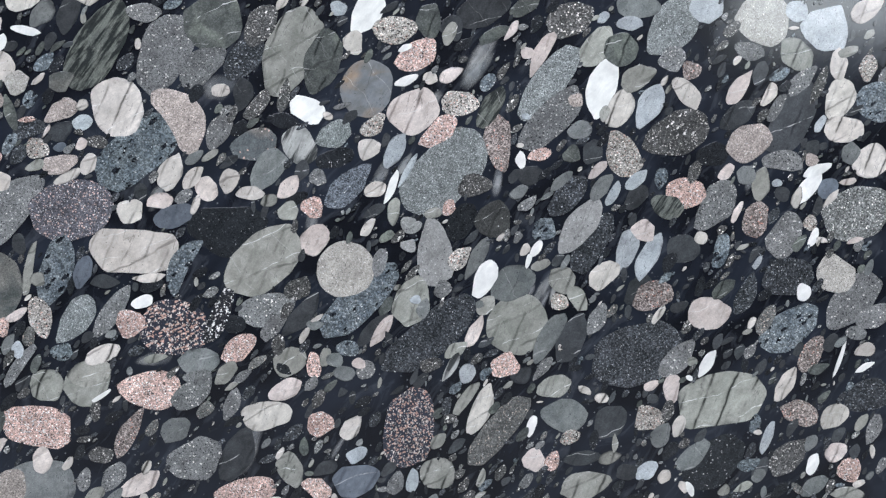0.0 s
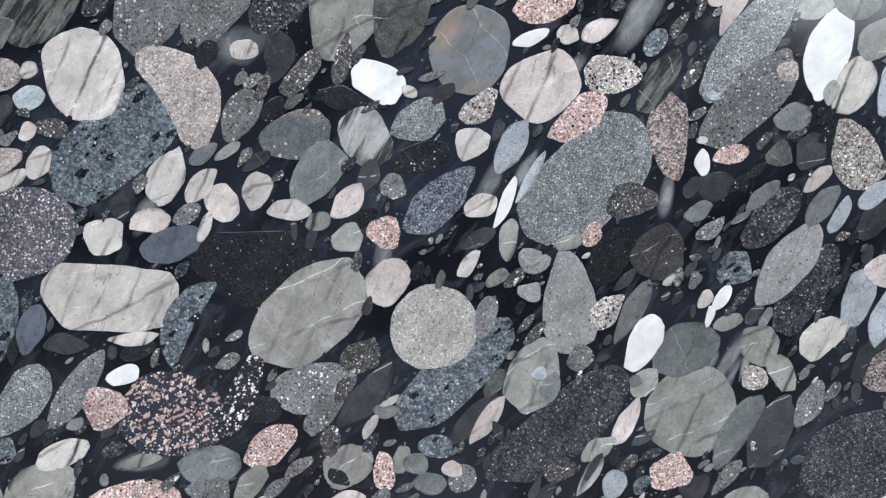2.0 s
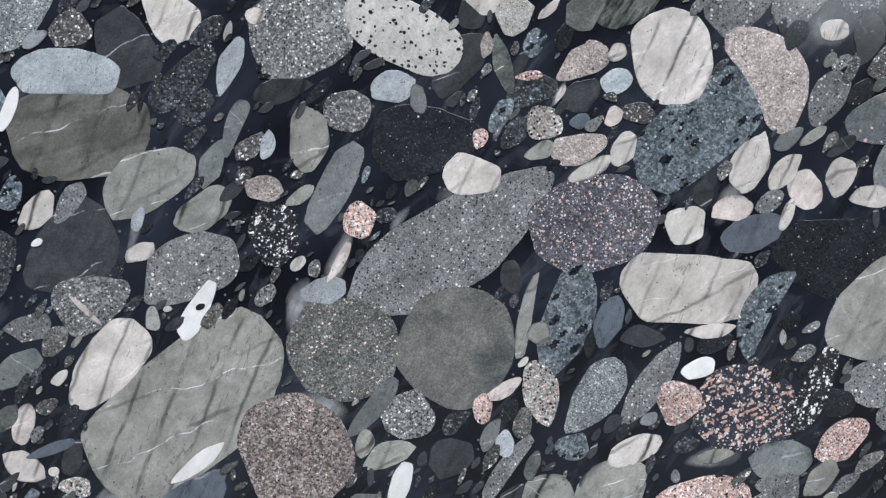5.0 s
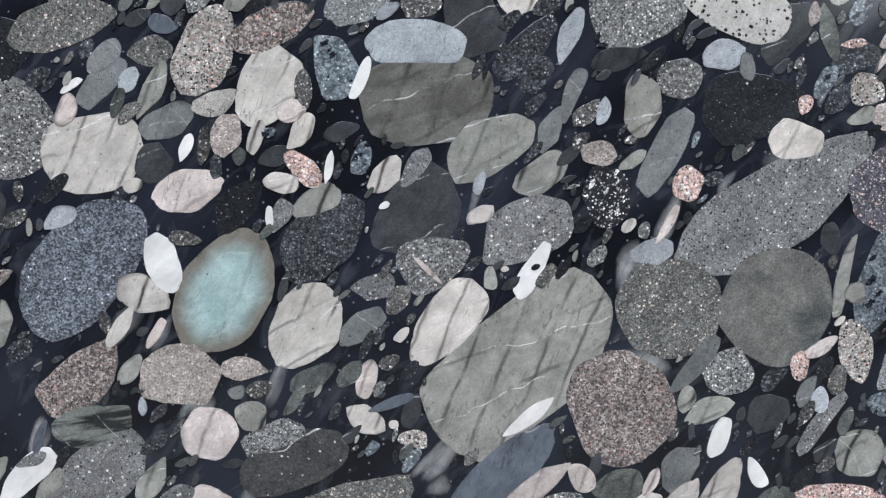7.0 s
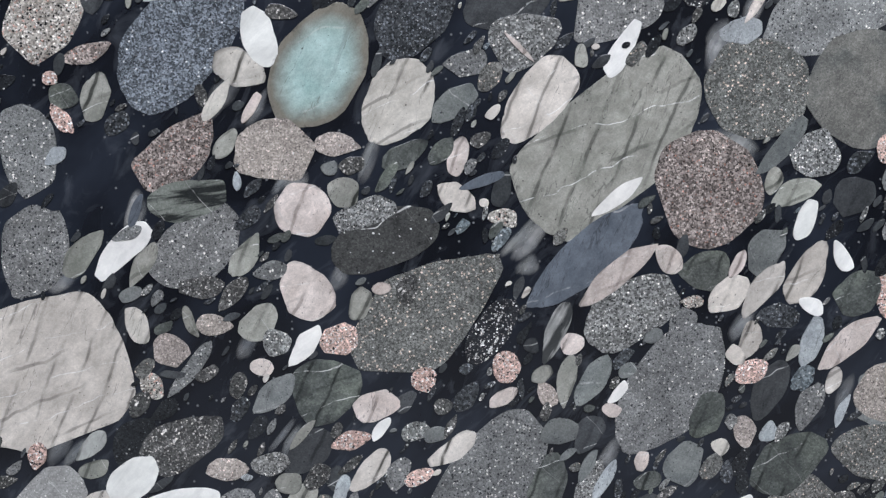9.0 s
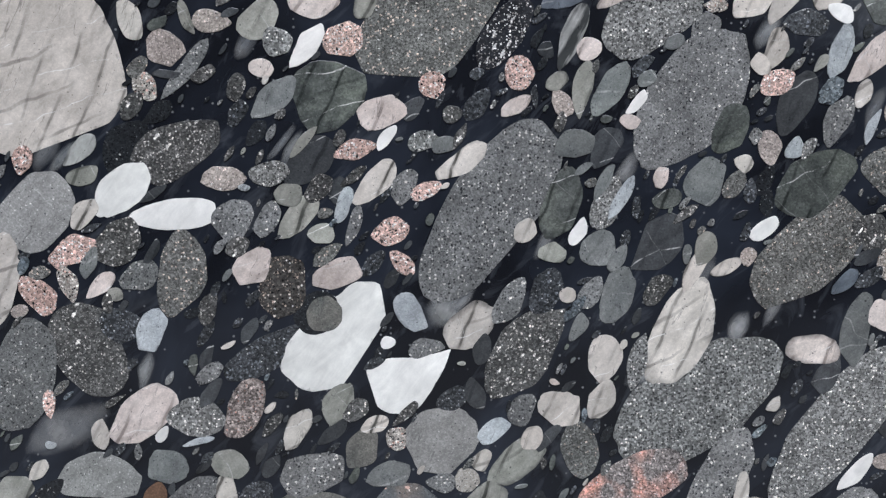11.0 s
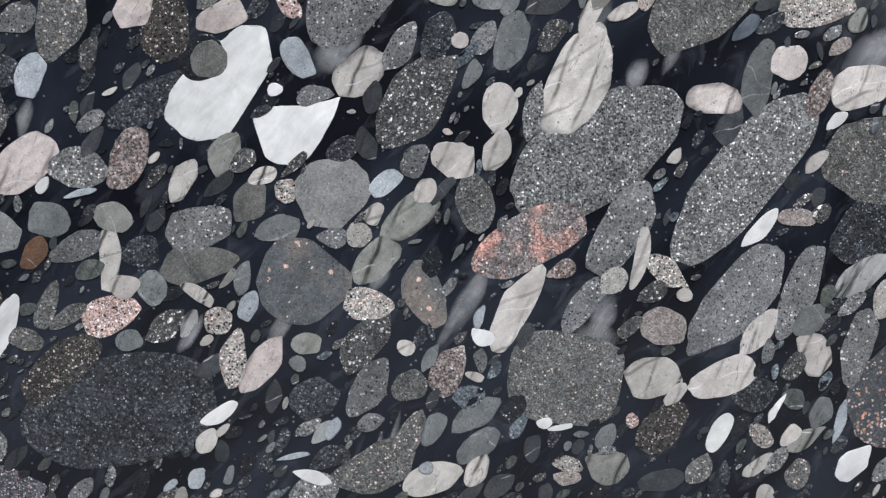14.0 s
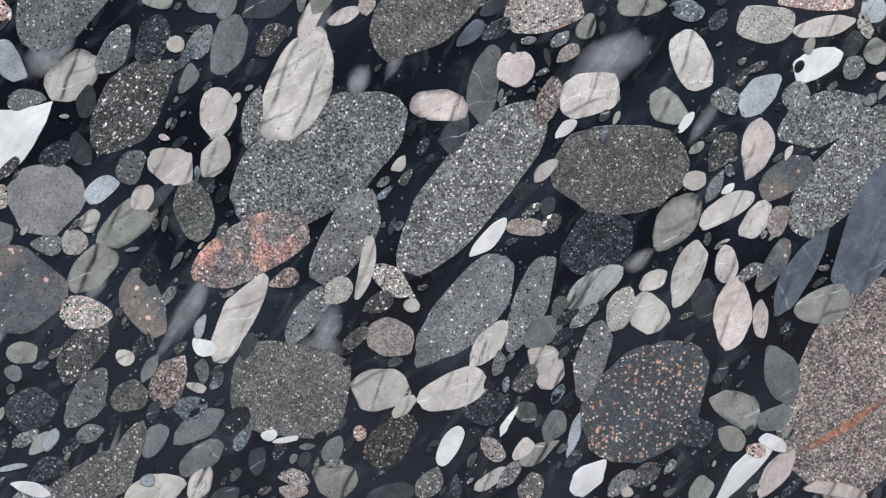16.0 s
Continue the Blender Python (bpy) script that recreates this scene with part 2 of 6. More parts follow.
# letter: (material, what the pebble looks like)
STONES = {
    "W": (stone("white_quartz", (238, 235, 227), (220, 217, 210), 0.06, edge=0.35, spread=0.12, blotch=30, pits=0.0, uneven=0.1), "white quartz pebble"),
    "C": (stone("cream_stone", (208, 200, 189), (187, 179, 168), 0.09, cracks=((92, 89, 82), 34, 0.85), mosaic=0.05, crystal=900.0, spread=0.3, fade=0.8), "cream pebble with dark cracks"),
    "K": (stone("pale_pink_stone", (216, 203, 193), (190, 176, 166), 0.12, cracks=((128, 112, 104), 30, 0.6), mosaic=0.07, crystal=900.0, spread=0.3, fade=0.8), "pale pinkish pebble"),
    "P": (stone("pink_granite", (210, 178, 164), (192, 160, 147), 0.3, [(WHITE, 330, 0.35, 0.5), (BLACK, 260, 0.17, 0.42), ((96, 88, 84), 420, 0.3, 0.5)], mosaic=0.38, crystal=700.0, spread=0.3), "pink speckled granite pebble"),
    "p": (stone("red_grey_granite", (152, 144, 138), (120, 114, 110), 0.4, [((60, 56, 55), 330, 0.2, 0.42), ((206, 192, 184), 360, 0.22, 0.45)], patch=((220, 160, 140), 0.44, 0.6), mosaic=0.5, crystal=700.0, spread=0.1), "grey granite pebble with red stains"),
    "Y": (stone("light_granite", (176, 170, 160), (150, 142, 132), 0.3, [(BLACK, 290, 0.36, 0.5), ((212, 206, 196), 360, 0.3, 0.5), ((176, 142, 128), 320, 0.16, 0.5)], mosaic=0.42, crystal=700.0, spread=0.3), "light granite pebble with black specks"),
    "I": (stone("pale_granular_stone", (176, 171, 161), (164, 159, 149), 0.2, [((84, 82, 78), 330, 0.3, 0.36), ((206, 202, 194), 420, 0.24, 0.4)], mosaic=0.2, crystal=900.0, spread=0.16), "pale granular pebble"),
    "G": (stone("grey_sandstone", (130, 130, 127), (107, 107, 105), 0.36, [((196, 192, 183), 250, 0.16, 0.42), ((52, 53, 54), 270, 0.24, 0.42), ((84, 85, 85), 420, 0.26, 0.42)], mosaic=0.26, crystal=820.0, spread=0.4), "grey speckled sandstone pebble"),
    "F": (stone("fine_grey_stone", (138, 142, 138), (120, 124, 121), 0.55, [((178, 180, 176), 420, 0.3, 0.42), ((70, 72, 73), 400, 0.3, 0.4)], mosaic=0.42, crystal=1100.0, spread=0.2), "fine-grained grey pebble"),
    "f": (stone("fine_blue_grey_stone", (112, 117, 122), (96, 100, 106), 0.45, [((160, 163, 166), 480, 0.34, 0.45), ((48, 50, 54), 480, 0.34, 0.42)], mosaic=0.66, crystal=800.0, spread=0.1), "fine-grained blue-grey pebble"),
    "S": (stone("dark_speckled_stone", (90, 89, 86), (70, 70, 68), 0.4, [((140, 136, 130), 360, 0.3, 0.42), ((196, 190, 180), 270, 0.16, 0.42), ((206, 202, 194), 190, 0.12, 0.36, 50)], mosaic=0.5, crystal=700.0, spread=0.35, fade=0.9), "dark pebble with white specks"),
    "O": (stone("dark_porphyry", (50, 53, 63), (56, 58, 66), 0.3, [((184, 150, 134), 210, 0.46, 0.4, 20), ((196, 182, 170), 230, 0.42, 0.4, 75), ((178, 142, 126), 230, 0.42, 0.4, 130), ((204, 196, 186), 330, 0.3, 0.42)], mosaic=0.15, crystal=700.0, spread=0.15), "dark porphyry pebble with pink crystals"),
    "Q": (stone("purple_grey_porphyry", (98, 97, 101), (86, 86, 91), 0.4, [((184, 158, 146), 300, 0.3, 0.48), ((52, 50, 54), 340, 0.22, 0.42), ((188, 184, 180), 380, 0.18, 0.42)], mosaic=0.4, crystal=700.0, spread=0.15), "purple-grey speckled porphyry pebble"),
    "q": (stone("blue_grey_porphyry", (104, 108, 108), (92, 95, 95), 0.35, [((194, 162, 146), 130, 0.1, 0.38), ((206, 196, 186), 300, 0.14, 0.42), ((60, 62, 64), 300, 0.12, 0.4)], mosaic=0.16, crystal=700.0, spread=0.2, patch=((126, 116, 108), 0.5, 0.68)), "blue-grey pebble with pink spots"),
    "L": (stone("olive_grey_stone", (160, 158, 148), (136, 136, 126), 0.13, cracks=((70, 72, 66), 28, 0.85), mosaic=0.08, crystal=900.0, spread=0.4, fade=0.9), "olive-grey pebble with fine cracks"),
    "H": (stone("dark_green_stone", (94, 97, 92), (70, 73, 70), 0.25, cracks=((46, 50, 47), 34, 0.7), mosaic=0.2, crystal=700.0, spread=0.4, patch=((112, 116, 106), 0.5, 0.7), fade=0.9), "dark green mottled pebble"),
    "V": (stone("dark_grey_stone", (72, 74, 75), (58, 60, 61), 0.22, cracks=((44, 46, 49), 26, 0.5), mosaic=0.12, crystal=900.0, spread=0.5, fade=0.9), "dark grey pebble"),
    "v": (stone("black_stone", (76, 76, 73), (62, 62, 60), 0.3, cracks=((44, 44, 43), 26, 0.7), mosaic=0.25, crystal=800.0, spread=0.2), "dark grey-black smooth pebble"),
    "B": (stone("blue_grey_stone", (108, 114, 121), (92, 98, 105), 0.26, cracks=((70, 76, 86), 20, 0.35), spread=0.35), "smooth blue-grey pebble"),
    "D": (stone("charcoal_stone", (44, 46, 48), (36, 38, 40), 0.35, [((92, 94, 96), 420, 0.1, 0.35)], mosaic=0.3, crystal=800.0, spread=0.35), "charcoal pebble"),
    "d": (stone("dark_fine_speckled_stone", (67, 69, 71), (50, 52, 53), 0.5, [((150, 150, 148), 360, 0.1, 0.4), ((92, 95, 98), 260, 0.35, 0.5)], mosaic=0.5, crystal=620.0, spread=0.3), "dark pebble with fine pale specks"),
    "M": (stone("mid_grey_stone", (126, 128, 124), (104, 107, 105), 0.18, [((70, 72, 74), 300, 0.08, 0.35)], cracks=((150, 150, 148), 18, 0.25), mosaic=0.12, crystal=1000.0, spread=0.4, fade=0.9), "smooth mid-grey pebble"),
    "e": (stone("warm_pale_grey_stone", (154, 153, 148), (138, 137, 133), 0.16, [((84, 84, 84), 200, 0.12, 0.3), ((186, 184, 178), 330, 0.1, 0.35)], mosaic=0.16, crystal=900.0, spread=0.14), "warm pale grey pebble with dark pits"),
    "m": (stone("olive_smooth_stone", (118, 116, 109), (102, 101, 95), 0.14, patch=((74, 78, 75), 0.52, 0.68), mosaic=0.2, crystal=900.0, spread=0.2), "smooth olive-grey pebble"),
    "N": (stone("brown_granular_stone", (150, 138, 130), (124, 114, 108), 0.6, [((186, 172, 162), 330, 0.28, 0.45), ((58, 52, 50), 360, 0.3, 0.42), ((168, 120, 104), 330, 0.12, 0.45)], mosaic=0.58, crystal=640.0, spread=0.2), "brown granular pebble"),
    "n": (stone("olive_granular_stone", (114, 113, 108), (97, 97, 93), 0.4, [((188, 172, 156), 300, 0.2, 0.42), ((60, 60, 56), 400, 0.24, 0.42)], mosaic=0.45, crystal=800.0, spread=0.3), "olive granular pebble"),
    "R": (stone("pinkish_brown_stone", (172, 160, 150), (150, 140, 132), 0.3, [((96, 88, 84), 360, 0.16, 0.4), ((190, 176, 166), 400, 0.2, 0.42)], mosaic=0.3, crystal=800.0, spread=0.35), "pinkish-brown pebble"),
    "U": (stone("mottled_blue_grey_stone", (118, 125, 126), (86, 94, 99), 0.4, [((32, 35, 39), 110, 0.3, 0.46, 40), ((166, 168, 164), 300, 0.12, 0.42)], mosaic=0.5, crystal=560.0, spread=0.4, blotch=70), "mottled blue-grey pebble"),
    "T": (stone("salt_and_pepper_stone", (128, 128, 124), (112, 112, 109), 0.4, [((200, 196, 187), 300, 0.28, 0.42), ((48, 48, 48), 330, 0.34, 0.42)], mosaic=0.5, crystal=640.0, spread=0.3), "salt-and-pepper granite pebble"),
    "Z": (stone("banded_grey_stone", (118, 120, 110), (98, 101, 94), 0.25, bands=((40, 43, 42), 150, 0.95, 55), mosaic=0.15, crystal=900.0, spread=0.35), "banded grey-green pebble"),
    "k": (stone("level_banded_stone", (122, 124, 116), (104, 107, 100), 0.2, bands=((34, 36, 36), 120, 0.95, 9), mosaic=0.12, crystal=900.0, spread=0.2), "grey pebble with dark level bands"),
    "i": (stone("black_specked_cream_stone", (192, 188, 178), (180, 176, 166), 0.14, [((30, 31, 33), 95, 0.34, 0.36), ((44, 45, 47), 210, 0.24, 0.36)], mosaic=0.1, crystal=900.0, spread=0.1, pits=0.3), "cream pebble with scattered black specks"),
    "s": (stone("black_white_specked_stone", (38, 39, 42), (46, 47, 49), 0.3, [((200, 198, 192), 150, 0.3, 0.42, 60), ((216, 214, 208), 260, 0.3, 0.44), ((120, 116, 112), 380, 0.3, 0.42)], mosaic=0.3, crystal=700.0, spread=0.2), "black pebble crowded with white specks"),
    "r": (stone("rust_brown_stone", (112, 84, 66), (92, 70, 56), 0.2, mosaic=0.15, crystal=900.0, spread=0.1, fade=0.6), "rust-brown translucent pebble"),
    "b": (stone("salmon_spotted_porphyry", (82, 85, 86), (74, 77, 77), 0.3, [((190, 140, 112), 100, 0.42, 0.36), ((196, 172, 156), 210, 0.3, 0.4), ((110, 110, 110), 380, 0.3, 0.4)], mosaic=0.25, crystal=700.0, spread=0.1), "dark grey porphyry pebble with salmon spots"),
    "y": (stone("dark_brown_granular_stone", (76, 73, 69), (62, 60, 57), 0.4, [((150, 134, 120), 300, 0.3, 0.42), ((186, 176, 164), 240, 0.16, 0.4), ((30, 30, 30), 330, 0.3, 0.42)], mosaic=0.45, crystal=680.0, spread=0.15), "dark brown granular pebble"),
    "z": (stone("brown_lined_stone", (118, 115, 108), (104, 102, 95), 0.2, bands=((70, 68, 62), 60, 0.5, 12), cracks=((60, 58, 54), 24, 0.6), mosaic=0.1, crystal=900.0, spread=0.1), "brown-grey pebble with fine dark lines"),
    "X": (stone("streaked_stone", (186, 184, 178), (150, 150, 145), 0.15, bands=((48, 50, 50), 75, 0.95, 62), spread=0.2), "black and white streaked pebble"),
    "A": (stone("tan_grey_stone", (122, 126, 128), (116, 116, 112), 0.1, patch=((140, 123, 104), 0.5, 0.7), spread=0.1), "grey pebble with a tan stain"),
    "a": (stone("rust_streak", (176, 124, 96), (150, 108, 88), 0.3, mosaic=0.4, crystal=700.0, rim=((120, 108, 101), 0.95, 0.6, 1.15), edge=0.0, spread=0.05), "rust-red streak in brown stone"),
    "w": (stone("smoky_smear", (186, 185, 180), (128, 131, 133), 0.1, bands=((60, 63, 68), 60, 0.4, 58), edge=0.0, spread=0.3, pits=0.0, melt=0.72), "smoky grey smear in black stone"),
    "J": (stone("jade_stone", (172, 194, 187), (142, 170, 163), 0.24, cracks=((170, 188, 182), 20, 0.3), rim=((122, 117, 105), 1.0, 0.5, 1.05), spread=0.02), "jade-green pebble with a grey-brown rim"),
    "E": (stone("pale_grey_stone", (178, 182, 181), (154, 159, 160), 0.14, [((110, 112, 114), 330, 0.1, 0.35)], mosaic=0.12, crystal=900.0, spread=0.35, fade=0.8), "pale grey pebble"),
}


def matrix_material():
    """The black polished ground mass, with wisps, cloudy blue-grey patches and fine pale grit."""
    n = Nodes("black_ground_mass")
    at, _ = n.where()
    cloud = n.noise(n.stretch(at, 0.55, 1.0, 50), 11.0, 4.0, 0.55, 0.5)
    colour = n.mix(n.ramp(cloud, 0.42, 0.72), rgb(19, 21, 26), rgb(43, 48, 57))
    wisp = n.noise(n.stretch(at, 0.4, 1.0, 52), 42.0, 5.0, 0.6, 1.2)
    colour = n.mix(n.math("MULTIPLY", n.ramp(wisp, 0.54, 0.78), 0.42), colour, rgb(96, 100, 106))
    near, pick, other = n.cells(at, 260.0)
    colour = n.mix(n.math("MULTIPLY", n.math("MULTIPLY", n.math("SUBTRACT", 0.32, near), 6.0, True), n.math("LESS_THAN", pick, 0.07)), colour, n.mix(other, rgb(80, 82, 84), rgb(150, 150, 148)))
    n.link(colour, n.bsdf.inputs["Base Color"])
    n.put(n.bsdf.inputs["Roughness"], n.math("ADD", n.math("MULTIPLY", wisp, 0.12), 0.08))
    return n.mat


def plain(name, low, high, scale, rough):
    n = Nodes(name)
    coord = n.tree.nodes.new("ShaderNodeTexCoord").outputs["Object"]
    colour = n.mix(n.ramp(n.noise(coord, scale, 5.0, 0.6), 0.3, 0.7), rgb(*low), rgb(*high))
    colour = n.mix(n.math("MULTIPLY", n.noise(coord, scale * 30, 3.0), 0.3), colour, rgb(*[c * 0.7 for c in low]))
    n.link(colour, n.bsdf.inputs["Base Color"])
    n.bsdf.inputs["Roughness"].default_value = rough
    return n.mat


GROUND_MASS = matrix_material()
CONCRETE = plain("concrete", (92, 92, 90), (112, 111, 108), 1.4, 0.8)
DARK_WALL = plain("dark_painted_wall", (46, 48, 51), (56, 58, 61), 0.9, 0.85)
FRAME = plain("window_frame_paint", (60, 62, 64), (70, 72, 74), 3.0, 0.5)


# ---- the hall round the slab ----
def box(bm, x0, x1, y0, y1, z0, z1):
    made = bmesh.ops.create_cube(bm, size=1.0)["verts"]
    for v in made:
        v.co = Vector((x0 + (v.co.x + 0.5) * (x1 - x0), y0 + (v.co.y + 0.5) * (y1 - y0), z0 + (v.co.z + 0.5) * (z1 - z0)))


def solid(name, boxes, material, parent=None, bevel=0.0):
    bm = bmesh.new()
    for b in boxes:
        box(bm, *b)
    if bevel:
        bmesh.ops.bevel(bm, geom=bm.edges[:], offset=bevel, segments=2, affect="EDGES")
    data = bpy.data.meshes.new(name)
    bm.to_mesh(data)
    bm.free()
    data.materials.append(material)
    ob = new(name, data)
    if parent:
        ob.parent = parent
    return ob


W, E, S, N, H = HALL_W, HALL_E, HALL_S, HALL_N, HALL_H
tagged(solid("floor", [(W, E, S, N, -0.15, 0.0)], CONCRETE), "grey concrete floor of the stone hall", "floor", kind="structure")
tagged(solid("wall_north", [(W, E, N, N + 0.2, -0.15, H)], DARK_WALL), "plain dark grey painted wall behind the slab", "wall", kind="structure")
tagged(solid("wall_west", [(W - 0.2, W, S, N + 0.2, -0.15, H)], DARK_WALL), "plain dark grey painted side wall", "wall", kind="structure")
tagged(solid("wall_east", [(E, E + 0.2, S, N + 0.2, -0.15, H)], DARK_WALL), "plain dark grey painted side wall", "wall", kind="structure")
tagged(solid("wall_south", [(W - 0.2, WIN[0], S - 0.2, S, -0.15, H), (WIN[1], E + 0.2, S - 0.2, S, -0.15, H), (WIN[0], WIN[1], S - 0.2, S, -0.15, WIN[2]), (WIN[0], WIN[1], S - 0.2, S, WIN[3], H)], DARK_WALL),
       "plain dark grey wall with a high window opening", "wall", kind="structure")
tagged(solid("ceiling", [(W - 0.2, ROOF[0], S - 0.2, N + 0.2, H, H + 0.25), (ROOF[1], E + 0.2, S - 0.2, N + 0.2, H, H + 0.25), (ROOF[0], ROOF[1], S - 0.2, ROOF[2], H, H + 0.25), (ROOF[0], ROOF[1], ROOF[3], N + 0.2, H, H + 0.25)], DARK_WALL),
       "plain dark ceiling with an assumed long roof light opening", "ceiling", kind="structure")
window = tagged(solid("window_1", [(WIN[0], WIN[1], S - 0.06, S - 0.02, WIN[2], WIN[2] + 0.05), (WIN[0], WIN[1], S - 0.06, S - 0.02, WIN[3] - 0.05, WIN[3])], FRAME), "dark metal frame of a high window", "window", kind="structure")

# ---- the slab ----
SLAB = (-1.85, 1.15, 0.0, 1.95)      # x0, x1, z0, z1


def slab_body():
    ob = solid("stone_slab", [(SLAB[0], SLAB[1], FACE, FACE + 0.03, SLAB[2], SLAB[3])], GROUND_MASS, bevel=0.0015)
    return tagged(ob, "polished black conglomerate slab full of rounded pebbles, standing upright", "stone slab", kind="thing")


slab = slab_body()
PEBBLES, BARE = [], []


def pebble(x, z, length, width, angle, kind, square=2.3, taper=0.0, bend=0.0, cuts=()):
    """Notes one pebble of the slab: its middle, length and width in metres, the lean of its long axis, its stone,
    how square its outline is, how it widens to one end, how it bends, and its flats: (direction, share of the reach)."""
    PEBBLES.append((x, z, length, width, angle, kind, square, taper, bend, cuts))


def bare(x, z, length, width, angle):
    """Notes a patch of the slab that holds no grit."""
    BARE.append((x, z, length / 2, width / 2, math.cos(radians(angle)), math.sin(radians(angle))))


# the pebbles that show, from the upper middle of the slab round to its lower part
pebble(-.3988, 1.6240, .0737, .0618, 99, 'C', 2.3, cuts=((190, 0.96), (10, 0.97)))
pebble(-.2943, 1.6754, .0684, .0399, 36, 'G')
pebble(-.3226, 1.6108, .0916, .0457, -58, 'R', 2.4, 0, -0.2)
pebble(-.3755, 1.5699, .1199, .0633, 41, 'U', 2.6, cuts=((130, 0.92), (250, 0.92)))
pebble(-.2736, 1.6459, .0227, .0171, 11, 'C', 2.6)
pebble(-.2470, 1.6397, .0433, .0249, 75, 'V')
pebble(-.2278, 1.6281, .0506, .0181, 50, 'S')
pebble(-.1959, 1.6398, .0434, .0160, 80, 'S')
pebble(-.1684, 1.6225, .0458, .0322, -24, 'W', 2.5)
pebble(-.1411, 1.6149, .0148, .0115, 1, 'C', 3)
pebble(-.2770, 1.5937, .0482, .0271, 65, 'G', 2, 0.3)
pebble(-.1963, 1.6085, .0413, .0206, -9, 'D')
pebble(-.2336, 1.5787, .0621, .0388, 16, 'q')
pebble(-.2165, 1.5473, .0604, .0344, 55, 'M', 2.4)
pebble(-.1768, 1.5773, .0505, .0395, -60, 'X', 2.4)
pebble(-.1350, 1.5915, .0489, .0322, 31, 'F')
pebble(-.3352, 1.5449, .0484, .0315, 70, 'C', 2.3)
pebble(-.3061, 1.5633, .0276, .0136, 36, 'M', 1.8)
pebble(-.3077, 1.5381, .0360, .0190, 45, 'C', 1.8)
pebble(-.2908, 1.5238, .0320, .0268, -60, 'K')
pebble(-.2638, 1.5345, .0334, .0219, 65, 'C')
pebble(-.3489, 1.5088, .0329, .0219, 21, 'K')
pebble(-.3199, 1.5145, .0253, .0160, 26, 'G')
pebble(-.3722, 1.5207, .0208, .0170, 70, 'V')
pebble(-.3836, 1.4967, .0341, .0274, 16, 'C', 2.8)
pebble(-.3304, 1.4908, .0528, .0285, 21, 'B', 2)
pebble(-.2391, 1.5189, .0391, .0176, 1, 'C', 2.3)
pebble(-.2165, 1.5096, .0241, .0149, 6, 'L', 2.4)
pebble(-.1915, 1.5263, .0364, .0222, 50, 'K')
pebble(-.1542, 1.5377, .0232, .0196, -39, 'G')
pebble(-.1348, 1.5620, .0513, .0232, 11, 'D')
pebble(-.1171, 1.5280, .0773, .0351, 41, 'f')
pebble(-.1914, 1.4966, .0279, .0257, 1, 'L')
pebble(-.1618, 1.5014, .0289, .0271, 1, 'P')
pebble(-.1579, 1.4619, .0423, .0319, 51, 'K', 2.5)
pebble(-.2630, 1.4730, .1025, .0683, -4, 'D', 2.1, cuts=((92, 0.82), (310, 0.78), (340, 0.86), (230, 0.9)))
pebble(-.2220, 1.4350, .1084, .0692, 43, 'L', 2.15, cuts=((310, 0.95), (100, 0.95)))
pebble(-.4414, 1.6263, .0179, .0132, 21, 'C')
pebble(-.4587, 1.6237, .0243, .0223, 1, 'R')
pebble(-.4409, 1.6056, .0260, .0199, 21, 'E')
pebble(-.4455, 1.5932, .0133, .0090, 1, 'S')
pebble(-.4432, 1.5786, .0173, .0132, 45, 'K')
pebble(-.4240, 1.5812, .0267, .0181, 1, 'S')
pebble(-.4340, 1.5566, .0343, .0186, 74, 'C')
pebble(-.0937, 1.6495, .0716, .0640, 76, 'A', 2.2, cuts=((140, 0.97), (320, 0.98)))
pebble(-.0444, 1.6595, .0327, .0120, 26, 'W', 1.9)
pebble(-.0145, 1.6628, .0198, .0165, 1, 'C')
pebble(.0099, 1.6665, .0365, .0176, 36, 'K')
pebble(-.0355, 1.6217, .0664, .0521, 36, 'K', 2.6, cuts=((110, 0.92), (20, 0.95), (230, 0.9)))
pebble(.0231, 1.6328, .0474, .0352, -9, 'Y')
pebble(.0606, 1.6267, .0582, .0248, 66, 'Z', 2.6, 0.2)
pebble(-.0053, 1.5959, .0611, .0282, 39, 'P')
pebble(.0030, 1.5450, .1330, .0756, 45, 'F', 2.4, cuts=((135, 0.93), (315, 0.93), (85, 0.95), (250, 0.95)))
pebble(.0712, 1.5833, .0743, .0326, 99, 'N')
pebble(.1348, 1.6601, .1219, .0410, 51, 'F')
pebble(.1364, 1.6120, .1112, .0422, 43, 'G', 2.3)
pebble(.2028, 1.6546, .0832, .0390, 71, 'W', 1.7)
pebble(.1725, 1.5987, .0349, .0227, 11, 'M')
pebble(.1688, 1.6365, .0203, .0187, 1, 'R')
pebble(.2241, 1.6251, .0543, .0332, 56, 'C')
pebble(.2051, 1.6201, .0211, .0137, 82, 'L')
pebble(.1902, 1.5735, .0369, .0270, 82, 'V', 2, -0.2)
pebble(.2288, 1.5694, .0613, .0420, 103, 'Y', 2.4)
pebble(.0991, 1.5620, .0236, .0135, 81, 'W')
pebble(.0986, 1.5800, .0116, .0075, 1, 'C')
pebble(.1222, 1.5684, .0313, .0181, 16, 'P')
pebble(.1631, 1.5685, .0249, .0217, 30, 'H', 2.6)
pebble(.1509, 1.5357, .0372, .0146, 41, 'M', 1.8)
pebble(.1969, 1.5489, .0325, .0137, 41, 'K', 1.8)
pebble(.2174, 1.5200, .0382, .0119, 61, 'E')
pebble(.2016, 1.5269, .0430, .0197, 51, 'M')
pebble(.2480, 1.5380, .0375, .0168, 41, 'E')
pebble(.2470, 1.5140, .0385, .0272, 41, 'V')
